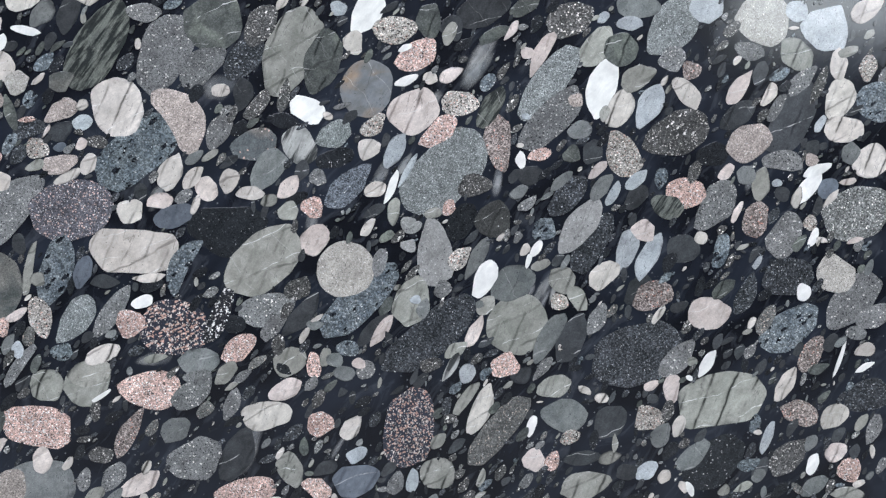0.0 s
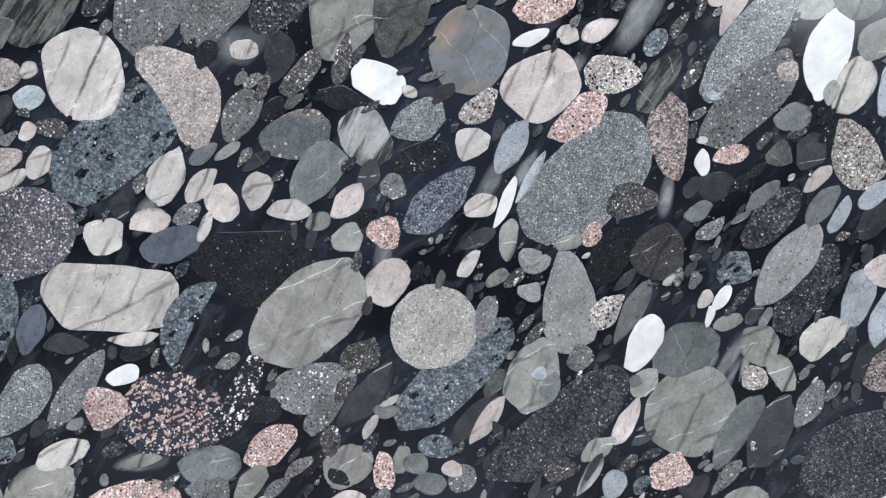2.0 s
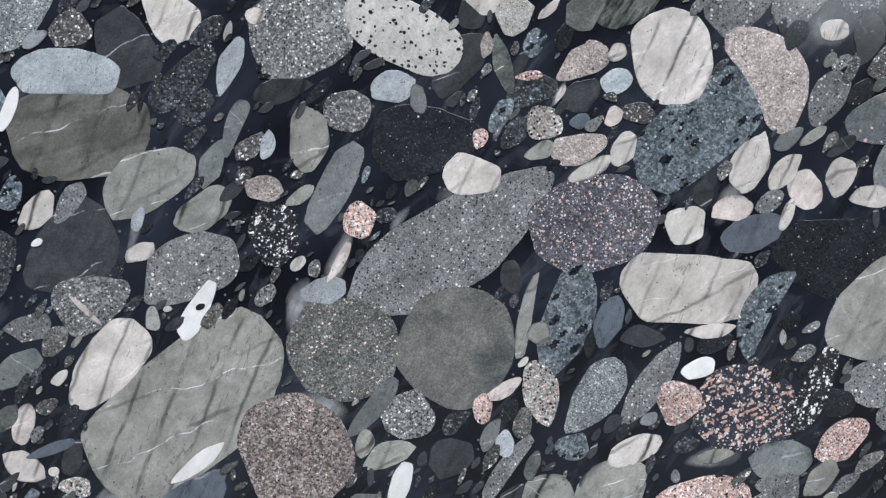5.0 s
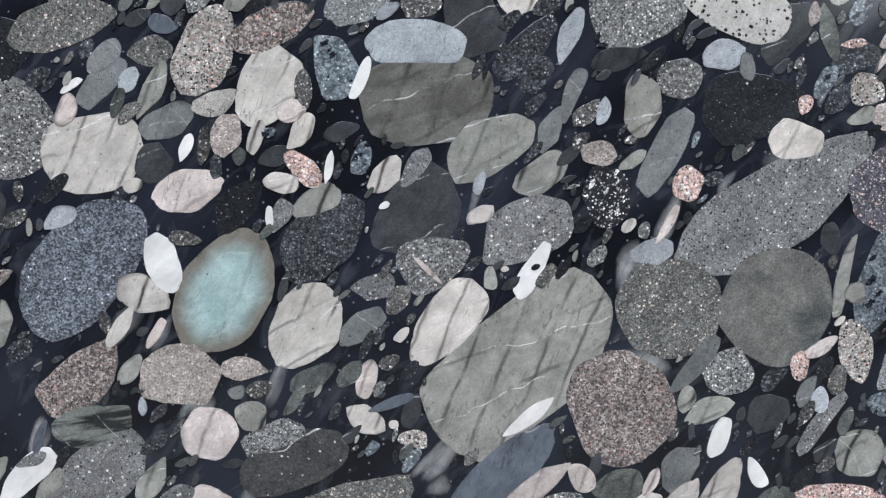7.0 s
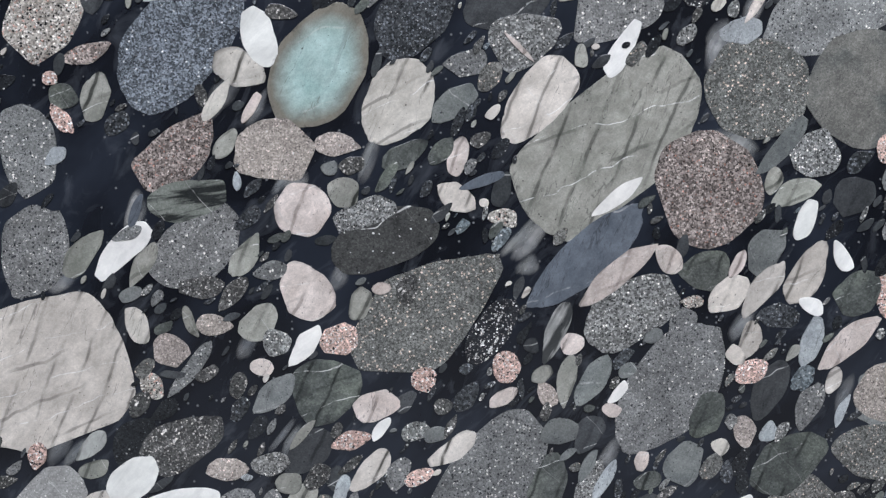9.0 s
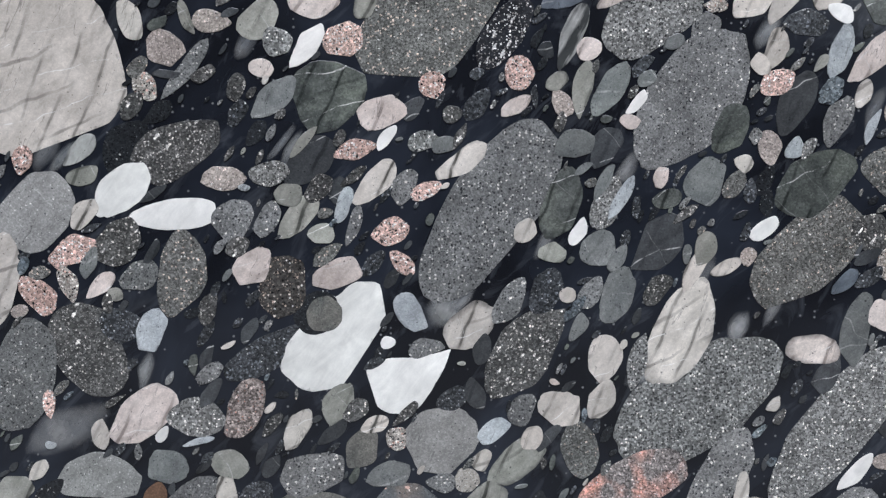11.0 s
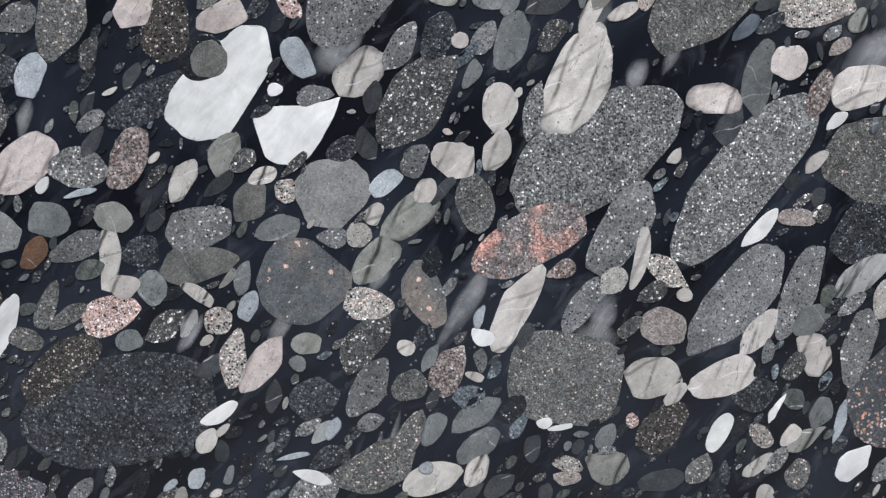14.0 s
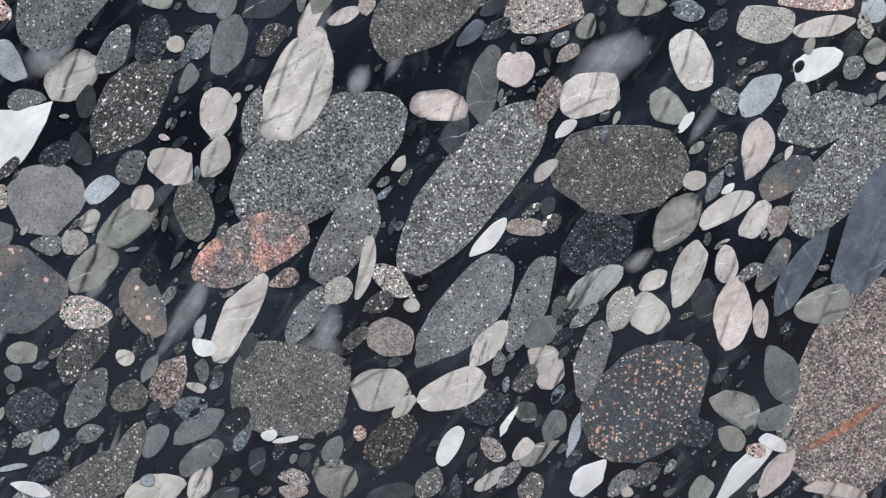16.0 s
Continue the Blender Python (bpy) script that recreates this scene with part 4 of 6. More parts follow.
pebble(-.5640, 1.4830, .1877, .0683, 34, 'G', 1.8, -0.2, 0.05, cuts=((214, 0.97), (300, 0.94)))
pebble(-.5868, 1.5587, .0868, .0559, 10, 'D')
pebble(-.5503, 1.5335, .0446, .0295, -10, 'C', 2.7)
pebble(-.5446, 1.5612, .0173, .0118, 80, 'P')
pebble(-.5193, 1.4562, .0266, .0195, 91, 'V')
pebble(-.5072, 1.4278, .0749, .0107, 79, 'L')
pebble(-.4772, 1.4212, .0960, .0406, 73, 'U')
pebble(-.4969, 1.4124, .0206, .0180, -0, 'L')
pebble(-.5249, 1.3683, .0330, .0128, 30, 'K')
pebble(-.5401, 1.3528, .0246, .0161, 100, 'P')
pebble(-.4949, 1.3645, .0546, .0279, 93, 'Y', 2.2)
pebble(-.6252, 1.3547, .0616, .0161, 50, 'M', 1.9)
pebble(-.5991, 1.3479, .0426, .0372, 20, 'T', 2.4)
pebble(-.6318, 1.3268, .0236, .0160, 80, 'L')
pebble(-.6122, 1.3177, .0444, .0201, 15, 'L', 1.9)
pebble(-.6034, 1.2975, .0418, .0162, 68, 'W', 1.9)
pebble(-.5662, 1.3150, .0413, .0311, 40, 'V')
pebble(-.5231, 1.3258, .0229, .0158, 91, 'E')
pebble(-.5198, 1.3078, .0714, .0138, 53, 'G')
pebble(-.4698, 1.3231, .0291, .0230, -1, 'U')
pebble(-.5513, 1.6551, .0262, .0215, 80, 'V')
pebble(-.5195, 1.6536, .0332, .0292, 60, 'I')
pebble(-.4662, 1.6545, .0358, .0255, 1, 'm', 2.2)
pebble(-.5616, 1.6156, .0580, .0308, 50, 'V')
pebble(-.5405, 1.6304, .0195, .0112, 80, 'R')
pebble(-.5276, 1.6160, .0469, .0148, -74, 'H')
pebble(-.5043, 1.6318, .0265, .0164, 60, 'U')
pebble(-.4677, 1.6181, .0461, .0234, 35, 'R')
pebble(-.5083, 1.6079, .0227, .0077, 6, 'P')
pebble(-.5060, 1.5974, .0400, .0241, 30, 'd')
pebble(-.5293, 1.5782, .0336, .0148, 65, 'U')
pebble(-.4949, 1.5731, .0272, .0251, 1, 'Y', 3.2)
pebble(-.4844, 1.5935, .0190, .0053, 60, 'K')
pebble(-.4672, 1.5937, .0322, .0244, 40, 'V')
pebble(-.4690, 1.5746, .0176, .0121, 1, 'B')
pebble(-.4989, 1.5518, .0245, .0148, 25, 'L')
pebble(-.4687, 1.5546, .0441, .0235, 12, 'R')
pebble(-.4597, 1.5385, .0431, .0123, 28, 'C')
pebble(-.4567, 1.4976, .1005, .0744, 12, 'Q', 2.3, cuts=((240, 0.95), (130, 0.95)))
pebble(-1.1927, 1.6083, .0223, .0162, 1, 'V')
pebble(-1.1594, 1.5982, .0523, .0382, 68, 'D')
pebble(-1.1164, 1.6174, .0850, .0389, 15, 'n')
pebble(-1.1645, 1.5388, .0826, .0784, 0, 'T', 2.2, cuts=((40, 0.97), (220, 0.97)))
pebble(-1.0840, 1.5937, .0361, .0187, 44, 'M')
pebble(-1.0502, 1.5970, .0350, .0249, 10, 'n')
pebble(-1.0590, 1.6222, .0228, .0127, 30, 'V')
pebble(-1.0399, 1.6181, .0226, .0163, 1, 'B')
pebble(-1.0901, 1.5712, .0548, .0205, 49, 'M')
pebble(-1.0674, 1.5757, .0220, .0155, 59, 'E')
pebble(-1.0495, 1.5694, .0493, .0164, 64, 'L')
pebble(-1.1106, 1.5711, .0212, .0064, 39, 'W')
pebble(-1.1154, 1.5528, .0282, .0155, 68, 'K')
pebble(-1.0958, 1.5208, .0768, .0610, 12, 'C', 2.7, cuts=((100, 0.95), (330, 0.93)))
pebble(-1.0402, 1.5438, .0452, .0252, 20, 'M', 2.4)
pebble(-1.0494, 1.5145, .0348, .0279, 59, 'V')
pebble(-1.0259, 1.5246, .0240, .0096, 69, 'W')
pebble(-1.0663, 1.4963, .0161, .0131, 30, 'C')
pebble(-1.0104, 1.5973, .0723, .0466, 59, 'Y')
pebble(-.9608, 1.6147, .0713, .0318, 20, 'N')
pebble(-1.0024, 1.5599, .0372, .0199, 25, 'I')
pebble(-.9621, 1.5735, .0669, .0454, 59, 'C', 2.9)
pebble(-.9344, 1.5702, .0305, .0142, 95, 'S')
pebble(-.9113, 1.5884, .0513, .0345, -65, 'U', 2.4)
pebble(-.9941, 1.5355, .0362, .0238, 79, 'R')
pebble(-1.0116, 1.5268, .0327, .0114, 79, 'S')
pebble(-.9725, 1.5322, .0327, .0115, 74, 'C')
pebble(-.9616, 1.5370, .0124, .0114, 0, 'U')
pebble(-.9432, 1.5530, .0257, .0193, 0, 'K')
pebble(-.9376, 1.5380, .0329, .0185, 50, 'C')
pebble(-.9357, 1.5090, .0372, .0206, -40, 'P')
pebble(-.9160, 1.5108, .0276, .0071, 80, 'W')
pebble(-.9532, 1.4989, .0276, .0187, 0, 'C')
pebble(-.9270, 1.4837, .0422, .0214, 25, 'L')
pebble(-.9622, 1.4726, .0197, .0063, 89, 'W')
pebble(-1.0252, 1.4921, .0570, .0335, 15, 'K', 2.3)
pebble(-.9875, 1.4791, .0512, .0301, 55, 'D')
pebble(-1.1069, 1.4319, .1278, .0738, 49, 'f', 2.1, cuts=((320, 0.92), (140, 0.97)))
pebble(-1.1726, 1.4721, .0418, .0218, 83, 'V')
pebble(-1.1231, 1.4709, .0287, .0174, 35, 'E')
pebble(-1.2098, 1.4524, .0835, .0539, 49, 'Y')
pebble(-1.1788, 1.4218, .0420, .0159, 20, 'N')
pebble(-1.0450, 1.4364, .0474, .0269, -73, 'W', 2.2, cuts=((60, 0.9),))
pebble(-1.0280, 1.4549, .0267, .0126, -5, 'S')
pebble(-.9981, 1.4125, .1093, .0707, 57, 'J', 1.85, cuts=((200, 0.97), (330, 0.97)))
pebble(-1.1727, 1.3886, .0402, .0237, 69, 'L')
pebble(-1.1974, 1.3887, .0247, .0199, -0, 'H')
pebble(-1.2003, 1.3709, .0283, .0145, -57, 'P')
pebble(-1.2076, 1.4019, .0141, .0126, -0, 'P')
pebble(-1.0604, 1.4116, .0443, .0328, -31, 'C', 2.3)
pebble(-1.0785, 1.3872, .0421, .0124, 59, 'C')
pebble(-1.1108, 1.3451, .0828, .0412, 48, 'N', 2.1)
pebble(-1.0719, 1.3526, .0286, .0152, 59, 'L')
pebble(-1.0336, 1.3480, .0650, .0479, -0, 'R', 2.9)
pebble(-1.0514, 1.3818, .0293, .0089, 59, 'K')
pebble(-.9834, 1.3524, .0362, .0203, -10, 'R')
pebble(-.9725, 1.3365, .0209, .0158, -0, 'S')
pebble(-.9903, 1.3343, .0163, .0139, -0, 'M')
pebble(-.9370, 1.3850, .0756, .0528, 55, 'C', 1.9, 0.3, cuts=((130, 0.95),))
pebble(-.9300, 1.3454, .0421, .0194, 30, 'H')
pebble(-1.1008, 1.3088, .0690, .0313, 15, 'k', 2.2)
pebble(-1.0637, 1.3232, .0167, .0081, 89, 'E')
pebble(-.9794, 1.3146, .0282, .0242, -0, 'L')
pebble(-1.0108, 1.3002, .0464, .0430, -0, 'K', 2.2)
pebble(-.9630, 1.2976, .0560, .0214, 22, 'T', 2.6)
pebble(-.9462, 1.2768, .0922, .0441, 22, 'v', 2.4, cuts=((270, 0.95), (120, 0.95)))
pebble(-1.0960, 1.2709, .0838, .0538, 45, 'G', 2.2)
pebble(-1.1560, 1.2667, .0652, .0217, 45, 'W', 2.4)
pebble(-1.1439, 1.2986, .0299, .0080, 69, 'B')
pebble(-1.1511, 1.2804, .0266, .0110, 25, 'G')
pebble(-1.1395, 1.2560, .0433, .0153, 61, 'L')
pebble(-1.0575, 1.2637, .0413, .0191, 60, 'L')
pebble(-1.1861, 1.2646, .0486, .0198, 50, 'L')
pebble(-1.2273, 1.3464, .0749, .0446, 97, 'G', 2.4)
pebble(-1.2058, 1.3418, .0211, .0124, 45, 'E')
pebble(-1.2252, 1.2653, .0784, .0573, 59, 'G', 2.3)
pebble(-1.0101, 1.2354, .0520, .0392, -60, 'K', 2.4)
pebble(-1.2194, 1.1666, .1389, .1235, 12, 'C', 3.3, cuts=((292, 0.86), (325, 0.9), (110, 0.94)))
pebble(-1.1453, 1.2087, .0370, .0186, -66, 'C')
pebble(-1.1501, 1.2316, .0233, .0110, 30, 'M')
pebble(-1.1187, 1.1857, .0313, .0274, -41, 'R', 2.4)
pebble(-1.0830, 1.2075, .0304, .0179, -5, 'R')
pebble(-1.1024, 1.2098, .0288, .0093, -71, 'L')
pebble(-1.0938, 1.2382, .0379, .0204, 10, 'S')
pebble(-1.0681, 1.2328, .0347, .0165, 50, 'S')
pebble(-1.0476, 1.2099, .0365, .0279, 30, 'L', 2.3)
pebble(-1.1337, 1.1574, .0259, .0181, -36, 'Y')
pebble(-1.1031, 1.1705, .0607, .0125, 52, 'G')
pebble(-1.0448, 1.1729, .0214, .0143, -10, 'K')
pebble(-1.0323, 1.1938, .0242, .0227, 0, 'T')
pebble(-1.0104, 1.1906, .0416, .0177, 55, 'W')
pebble(-.9830, 1.1953, .0308, .0274, 0, 'P', 2.5)
pebble(-.9660, 1.2240, .0339, .0177, 70, 'L')
pebble(-.9487, 1.2379, .0167, .0131, 0, 'K')
pebble(-1.0359, 1.1510, .0465, .0216, 45, 'M', 1.7)
pebble(-.9923, 1.1543, .0592, .0533, 20, 'H', 2.4)
pebble(-1.0132, 1.1167, .0354, .0080, 50, 'L')
pebble(-.9523, 1.1412, .0406, .0230, 20, 'K', 2.9)
pebble(-.9140, 1.1628, .0217, .0201, 0, 'P', 3)
pebble(-1.1096, 1.1097, .0778, .0399, 22, 'S', 2.2)
pebble(-1.1484, 1.1121, .0488, .0317, 50, 'D')
pebble(-1.1849, 1.1074, .0344, .0158, 45, 'X')
pebble(-1.2279, 1.0990, .0230, .0162, 88, 'P')
pebble(-.9731, 1.1120, .0349, .0173, 15, 'P')
pebble(-1.0087, 1.1025, .0496, .0315, 41, 'V')
pebble(-1.0742, 1.0884, .0357, .0203, 8, 'R')
pebble(-1.0396, 1.0921, .0329, .0213, -0, 'T')
pebble(-1.0586, 1.0813, .0103, .0068, -0, 'E')
pebble(-.9481, 1.1214, .0239, .0119, 56, 'W')
pebble(-.9194, 1.1190, .0255, .0179, -0, 'T')
pebble(-.9045, 1.1166, .0199, .0145, 31, 'M')
pebble(-.9578, 1.0858, .0452, .0201, 53, 'C')
pebble(-.9341, 1.0848, .0337, .0182, 56, 'G')
pebble(-.9174, 1.0810, .0267, .0146, 31, 'P')
pebble(-.9810, 1.0716, .0253, .0114, 70, 'E')
pebble(-1.0250, 1.0764, .0226, .0194, -0, 'L')
pebble(-1.0019, 1.0811, .0307, .0162, 46, 'S')
pebble(-.8905, 1.1038, .0495, .0174, 33, 'C')
pebble(-.8977, 1.1403, .0170, .0144, 0, 'S')
pebble(-.9272, 1.2371, .0263, .0173, 65, 'S')
pebble(-.9130, 1.2170, .1604, .0784, 39, 'n', 1.65, -0.5, cuts=((268, 0.8), (205, 0.86), (150, 0.84)))
pebble(-.8590, 1.2036, .0631, .0294, 51, 's', 2.2)
pebble(-.8265, 1.1911, .0151, .0143, 0, 'V')
pebble(-.8461, 1.1732, .0277, .0237, 81, 'P')
pebble(-.8491, 1.1483, .0275, .0149, 36, 'K')
pebble(-.8067, 1.2014, .0558, .0176, 69, 'X')
pebble(-.7927, 1.1930, .0208, .0181, 0, 'K')
pebble(-.8168, 1.1672, .0198, .0144, 20, 'L')
pebble(-.8128, 1.1507, .0241, .0166, -50, 'R')
pebble(-.7967, 1.1616, .0470, .0157, 83, 'L')
pebble(-.7757, 1.1616, .0494, .0212, 61, 'M')
pebble(-.7536, 1.1531, .0256, .0092, 51, 'W')
pebble(-.7470, 1.1710, .0180, .0116, 31, 'M')
pebble(-.7593, 1.1380, .0172, .0135, 0, 'K')
pebble(-.7110, 1.1560, .1298, .0711, 53, 'G', 1.75, cuts=((143, 0.95), (320, 0.97)))
pebble(-.8020, 1.1190, .0342, .0244, 20, 'M')
pebble(-.7449, 1.2188, .0817, .0508, 31, 'T', 2.5, cuts=((110, 0.95),))
pebble(-.7559, 1.2512, .0822, .0219, 39, 'K', 2.3)
pebble(-.7816, 1.2640, .1249, .0397, 43, 'B', 1.8, cuts=((300, 0.95),))
pebble(-.7155, 1.2629, .0277, .0214, -39, 'K')
pebble(-.6864, 1.2529, .0436, .0321, 0, 'H', 2.4)
pebble(-.6367, 1.2680, .0457, .0279, 67, 'M')
pebble(-.6949, 1.2274, .0200, .0114, 0, 'Y')
pebble(-.7028, 1.2096, .0320, .0212, 61, 'G')
pebble(-.7267, 1.1993, .0179, .0135, 31, 'M')
pebble(-.6648, 1.2335, .0421, .0261, 41, 'C')
pebble(-.6370, 1.2383, .0561, .0213, 56, 'C')
pebble(-.6010, 1.2519, .0607, .0271, 60, 'C', 2.3)
pebble(-.6587, 1.2586, .0252, .0115, 61, 'K')
pebble(-.5726, 1.2651, .0309, .0131, -58, 'W')
pebble(-.5957, 1.2254, .0252, .0151, -19, 'W')
pebble(-.6230, 1.2160, .0354, .0239, 0, 'd')
pebble(-.5953, 1.1949, .0446, .0185, 72, 'E')
pebble(-.5594, 1.2349, .0444, .0348, 20, 'H')
pebble(-.5632, 1.1950, .0660, .0226, 39, 'K')
pebble(-.6438, 1.1698, .0312, .0215, 31, 'P')
pebble(-.6470, 1.1948, .0349, .0185, 62, 'C')
pebble(-.6584, 1.1839, .0214, .0142, -59, 'C')
pebble(-.6290, 1.1547, .0543, .0275, 62, 'V')
pebble(-.6011, 1.1642, .0256, .0197, 41, 'U')
pebble(-.5953, 1.1404, .0432, .0216, 72, 'G')
pebble(-.5750, 1.1633, .0249, .0132, 77, 'C')
pebble(-.6802, 1.1332, .0429, .0294, 51, 'H')
pebble(-.5342, 1.1547, .0495, .0416, 62, 'R')
pebble(-.6100, 1.0925, .0742, .0440, 33, 'H', 2.2)
pebble(-.5435, 1.1020, .0595, .0462, -0, 'n', 2.4)
pebble(-.6476, 1.1189, .0273, .0212, 92, 'R')
pebble(-.6276, 1.1189, .0211, .0133, 62, 'E')
pebble(-.6675, 1.1069, .0172, .0139, 31, 'C')
pebble(-.6978, 1.0916, .0395, .0324, 62, 'M', 2.4)
pebble(-.7333, 1.0950, .0213, .0122, 72, 'K')
pebble(-.7785, 1.1166, .0355, .0242, 61, 'V')
pebble(-.7780, 1.0903, .0318, .0107, 61, 'M')
pebble(-.7636, 1.0783, .0406, .0117, 61, 'E')
pebble(-.5667, 1.1380, .0306, .0084, 67, 'E')
pebble(-1.2188, 1.0591, .0709, .0541, 40, 'e', 2.3)
pebble(-1.1524, 1.0778, .0558, .0320, 50, 'W', 2.3)
pebble(-.8110, 1.0735, .0588, .0324, 70, 'H', 2.3)
pebble(-.8690, 1.0640, .1695, .0674, 57, 'G', 2.2, 0.18, cuts=((140, 0.97), (320, 0.95), (40, 0.95)))
pebble(-.7752, 1.0740, .0459, .0224, 67, 'T')
pebble(-1.2464, 1.0049, .0810, .0258, 81, 'C')
pebble(-1.1816, 1.0596, .0310, .0170, 36, 'C')
pebble(-1.1122, 1.0596, .0694, .0246, 6, 'W', 2)
pebble(-1.1909, 1.0303, .0400, .0227, 21, 'P', 2.4)
pebble(-1.1556, 1.0375, .0425, .0330, 60, 'S', 2.3)
pebble(-1.0671, 1.0566, .0358, .0289, 46, 'G')
pebble(-1.1073, 1.0132, .0715, .0379, 72, 'n', 2.3)
pebble(-1.2193, .9961, .0366, .0232, -36, 'P')
pebble(-1.1949, 1.0045, .0310, .0164, -71, 'Y')
pebble(-1.1779, 1.0214, .0268, .0125, 74, 'M')
pebble(-1.1702, 1.0034, .0295, .0135, 41, 'K')
pebble(-1.1580, .9972, .0140, .0139, 1, 'L')
pebble(-1.2324, .9824, .0144, .0121, 1, 'R')
pebble(-1.1405, 1.0105, .0330, .0236, 31, 'G')
pebble(-1.1791, .9532, .0791, .0562, -63, 'S', 2.1, cuts=((20, 0.9), (200, 0.93)))
pebble(-1.1544, .9717, .0326, .0289, 1, 'd')
pebble(-1.1308, .9674, .0413, .0208, 70, 'E', 2.2, 0, -0.08)
pebble(-1.0285, 1.0049, .0550, .0374, 80, 'y', 2.2)
pebble(-1.0526, 1.0197, .0343, .0272, 70, 'K', 2.4)
pebble(-1.0405, 1.0569, .0340, .0163, 61, 'G')
pebble(-1.0641, 1.0354, .0210, .0160, 21, 'S')
pebble(-1.0161, 1.0595, .0450, .0218, 51, 'L', 1.8)
pebble(-.9991, 1.0461, .0227, .0175, 1, 'L')
pebble(-.9818, 1.0667, .0248, .0109, 66, 'E')
pebble(-.9737, 1.0532, .0341, .0109, 71, 'G')
pebble(-.9446, 1.0491, .0330, .0212, 31, 'P', 1.9)
pebble(-.9353, 1.0251, .0278, .0143, -50, 'P')
pebble(-.9869, 1.0145, .0423, .0213, 26, 'K', 2.8)
pebble(-.9937, 1.0304, .0294, .0129, 36, 'n')
pebble(-.9960, .9830, .0282, .0282, 0, 'm', 2.1, cuts=((0, 0.98),))
pebble(-.9458, .9612, .0139, .0113, 1, 'W')
pebble(-.9280, .9853, .0364, .0223, -50, 'E')
pebble(-.9154, .9568, .0296, .0175, 6, 'G')
pebble(-1.0406, .9520, .0811, .0280, 31, 'd', 1.9)
pebble(-.8393, 1.0509, .0212, .0172, 51, 'C')
pebble(-.8180, 1.0347, .0250, .0173, 6, 'L')
pebble(-.7972, 1.0509, .0249, .0126, 67, 'W')
pebble(-.7804, 1.0374, .0323, .0272, 21, 'M')
pebble(-.7656, 1.0307, .0250, .0132, 62, 'M')
pebble(-.7341, 1.0426, .0543, .0368, 47, 'V')
pebble(-.6959, 1.0384, .0297, .0179, 72, 'L')
pebble(-.7014, 1.0269, .0486, .0142, 62, 'C')
pebble(-.6783, 1.0248, .0287, .0114, 26, 'C')
pebble(-.6498, 1.0551, .0331, .0133, 42, 'W')
pebble(-.6612, 1.0329, .0167, .0143, 62, 'R')
pebble(-.6121, 1.0371, .1176, .0567, 44, 'n', 2.4)
pebble(-.5621, 1.0539, .0349, .0300, 1, 'S')
pebble(-.8502, .9953, .0437, .0216, 56, 'G')
pebble(-.8218, 1.0039, .0410, .0253, 67, 'd')
pebble(-.8043, 1.0004, .0168, .0141, 1, 'C')
pebble(-.7646, 1.0008, .0485, .0274, 67, 'M')
pebble(-.7852, 1.0029, .0298, .0179, 62, 'G')
pebble(-.7327, 1.0058, .0306, .0209, 52, 'S')
pebble(-.8816, .9752, .0484, .0310, 46, 'C', 2.2)
pebble(-.8387, .9537, .0912, .0484, 50, 'S', 2.3)
pebble(-.7735, .9496, .0398, .0274, 77, 'C', 2.1)
pebble(-.7467, .9475, .0474, .0161, 77, 'T')
pebble(-.7129, .9712, .0938, .0487, 64, 'C', 2.3)
pebble(-.6057, .9595, .0438, .0249, 0, 'K', 2.5)
pebble(-.5702, .9771, .0633, .0231, 78, 'M')
pebble(-.5821, 1.0143, .0306, .0116, 44, 'B')
pebble(-.5929, .9393, .0377, .0185, 63, 'V')
pebble(-.8129, .9310, .0094, .0057, -10, 'K')
pebble(-1.2306, .9315, .0905, .0491, 77, 'G', 2.2, cuts=((200, 0.98),))
pebble(-1.2109, .9095, .0229, .0114, -86, 'P')
pebble(-1.0582, .9083, .0554, .0290, 61, 'N', 1.9)
pebble(-.9843, .9119, .0384, .0240, 66, 'L')
pebble(-.6982, .9154, .1510, .0797, 34, 'T', 2.1, cuts=((118, 0.95), (300, 0.97)))
pebble(-.6351, .9136, .0198, .0097, 52, 'C')
pebble(-.7751, .9170, .0358, .0219, 62, 'C')
pebble(-.8081, .9088, .0353, .0288, 1, 'C', 3)
pebble(-.8370, .9091, .0314, .0217, 61, 'G')
pebble(-.8757, .9207, .0278, .0170, -69, 'V')
pebble(-1.1381, .9010, .0603, .0357, 46, 'K', 2.6)
pebble(-1.0963, .8988, .0468, .0346, 1, 'T', 2.3)
pebble(-1.1713, .8860, .0249, .0149, 85, 'C')
pebble(-1.2101, .8766, .0096, .0075, 1, 'E')
pebble(-1.1231, .8861, .0161, .0096, 60, 'W')
pebble(-1.0950, .8801, .0276, .0053, 16, 'E')
pebble(-1.0168, .8903, .0377, .0204, 61, 'C')
pebble(-.9711, .9065, .0242, .0178, 41, 'S')
pebble(-.9556, .8950, .0242, .0143, 26, 'C', 1.8)
pebble(-.9383, .8830, .0207, .0161, 96, 'Y', 3)
pebble(-.9655, .8759, .0378, .0268, 61, 'm')
pebble(-.9005, .8846, .0576, .0531, 31, 'e', 2.7)
pebble(-.8595, .8919, .0333, .0163, 41, 'E')
pebble(-.8424, .8648, .0560, .0273, 46, 'L', 2.2)
pebble(-.8297, .8850, .0234, .0173, 61, 'C')
pebble(-.7916, .8768, .0509, .0318, -78, 'n')
pebble(-.8691, .8665, .0190, .0154, 61, 'C')
pebble(-1.1708, .8502, .0666, .0359, -11, 'e', 2.5)
pebble(-1.2202, .8559, .0216, .0122, 50, 'C')
pebble(-1.2398, .8359, .0352, .0286, 60, 'L')
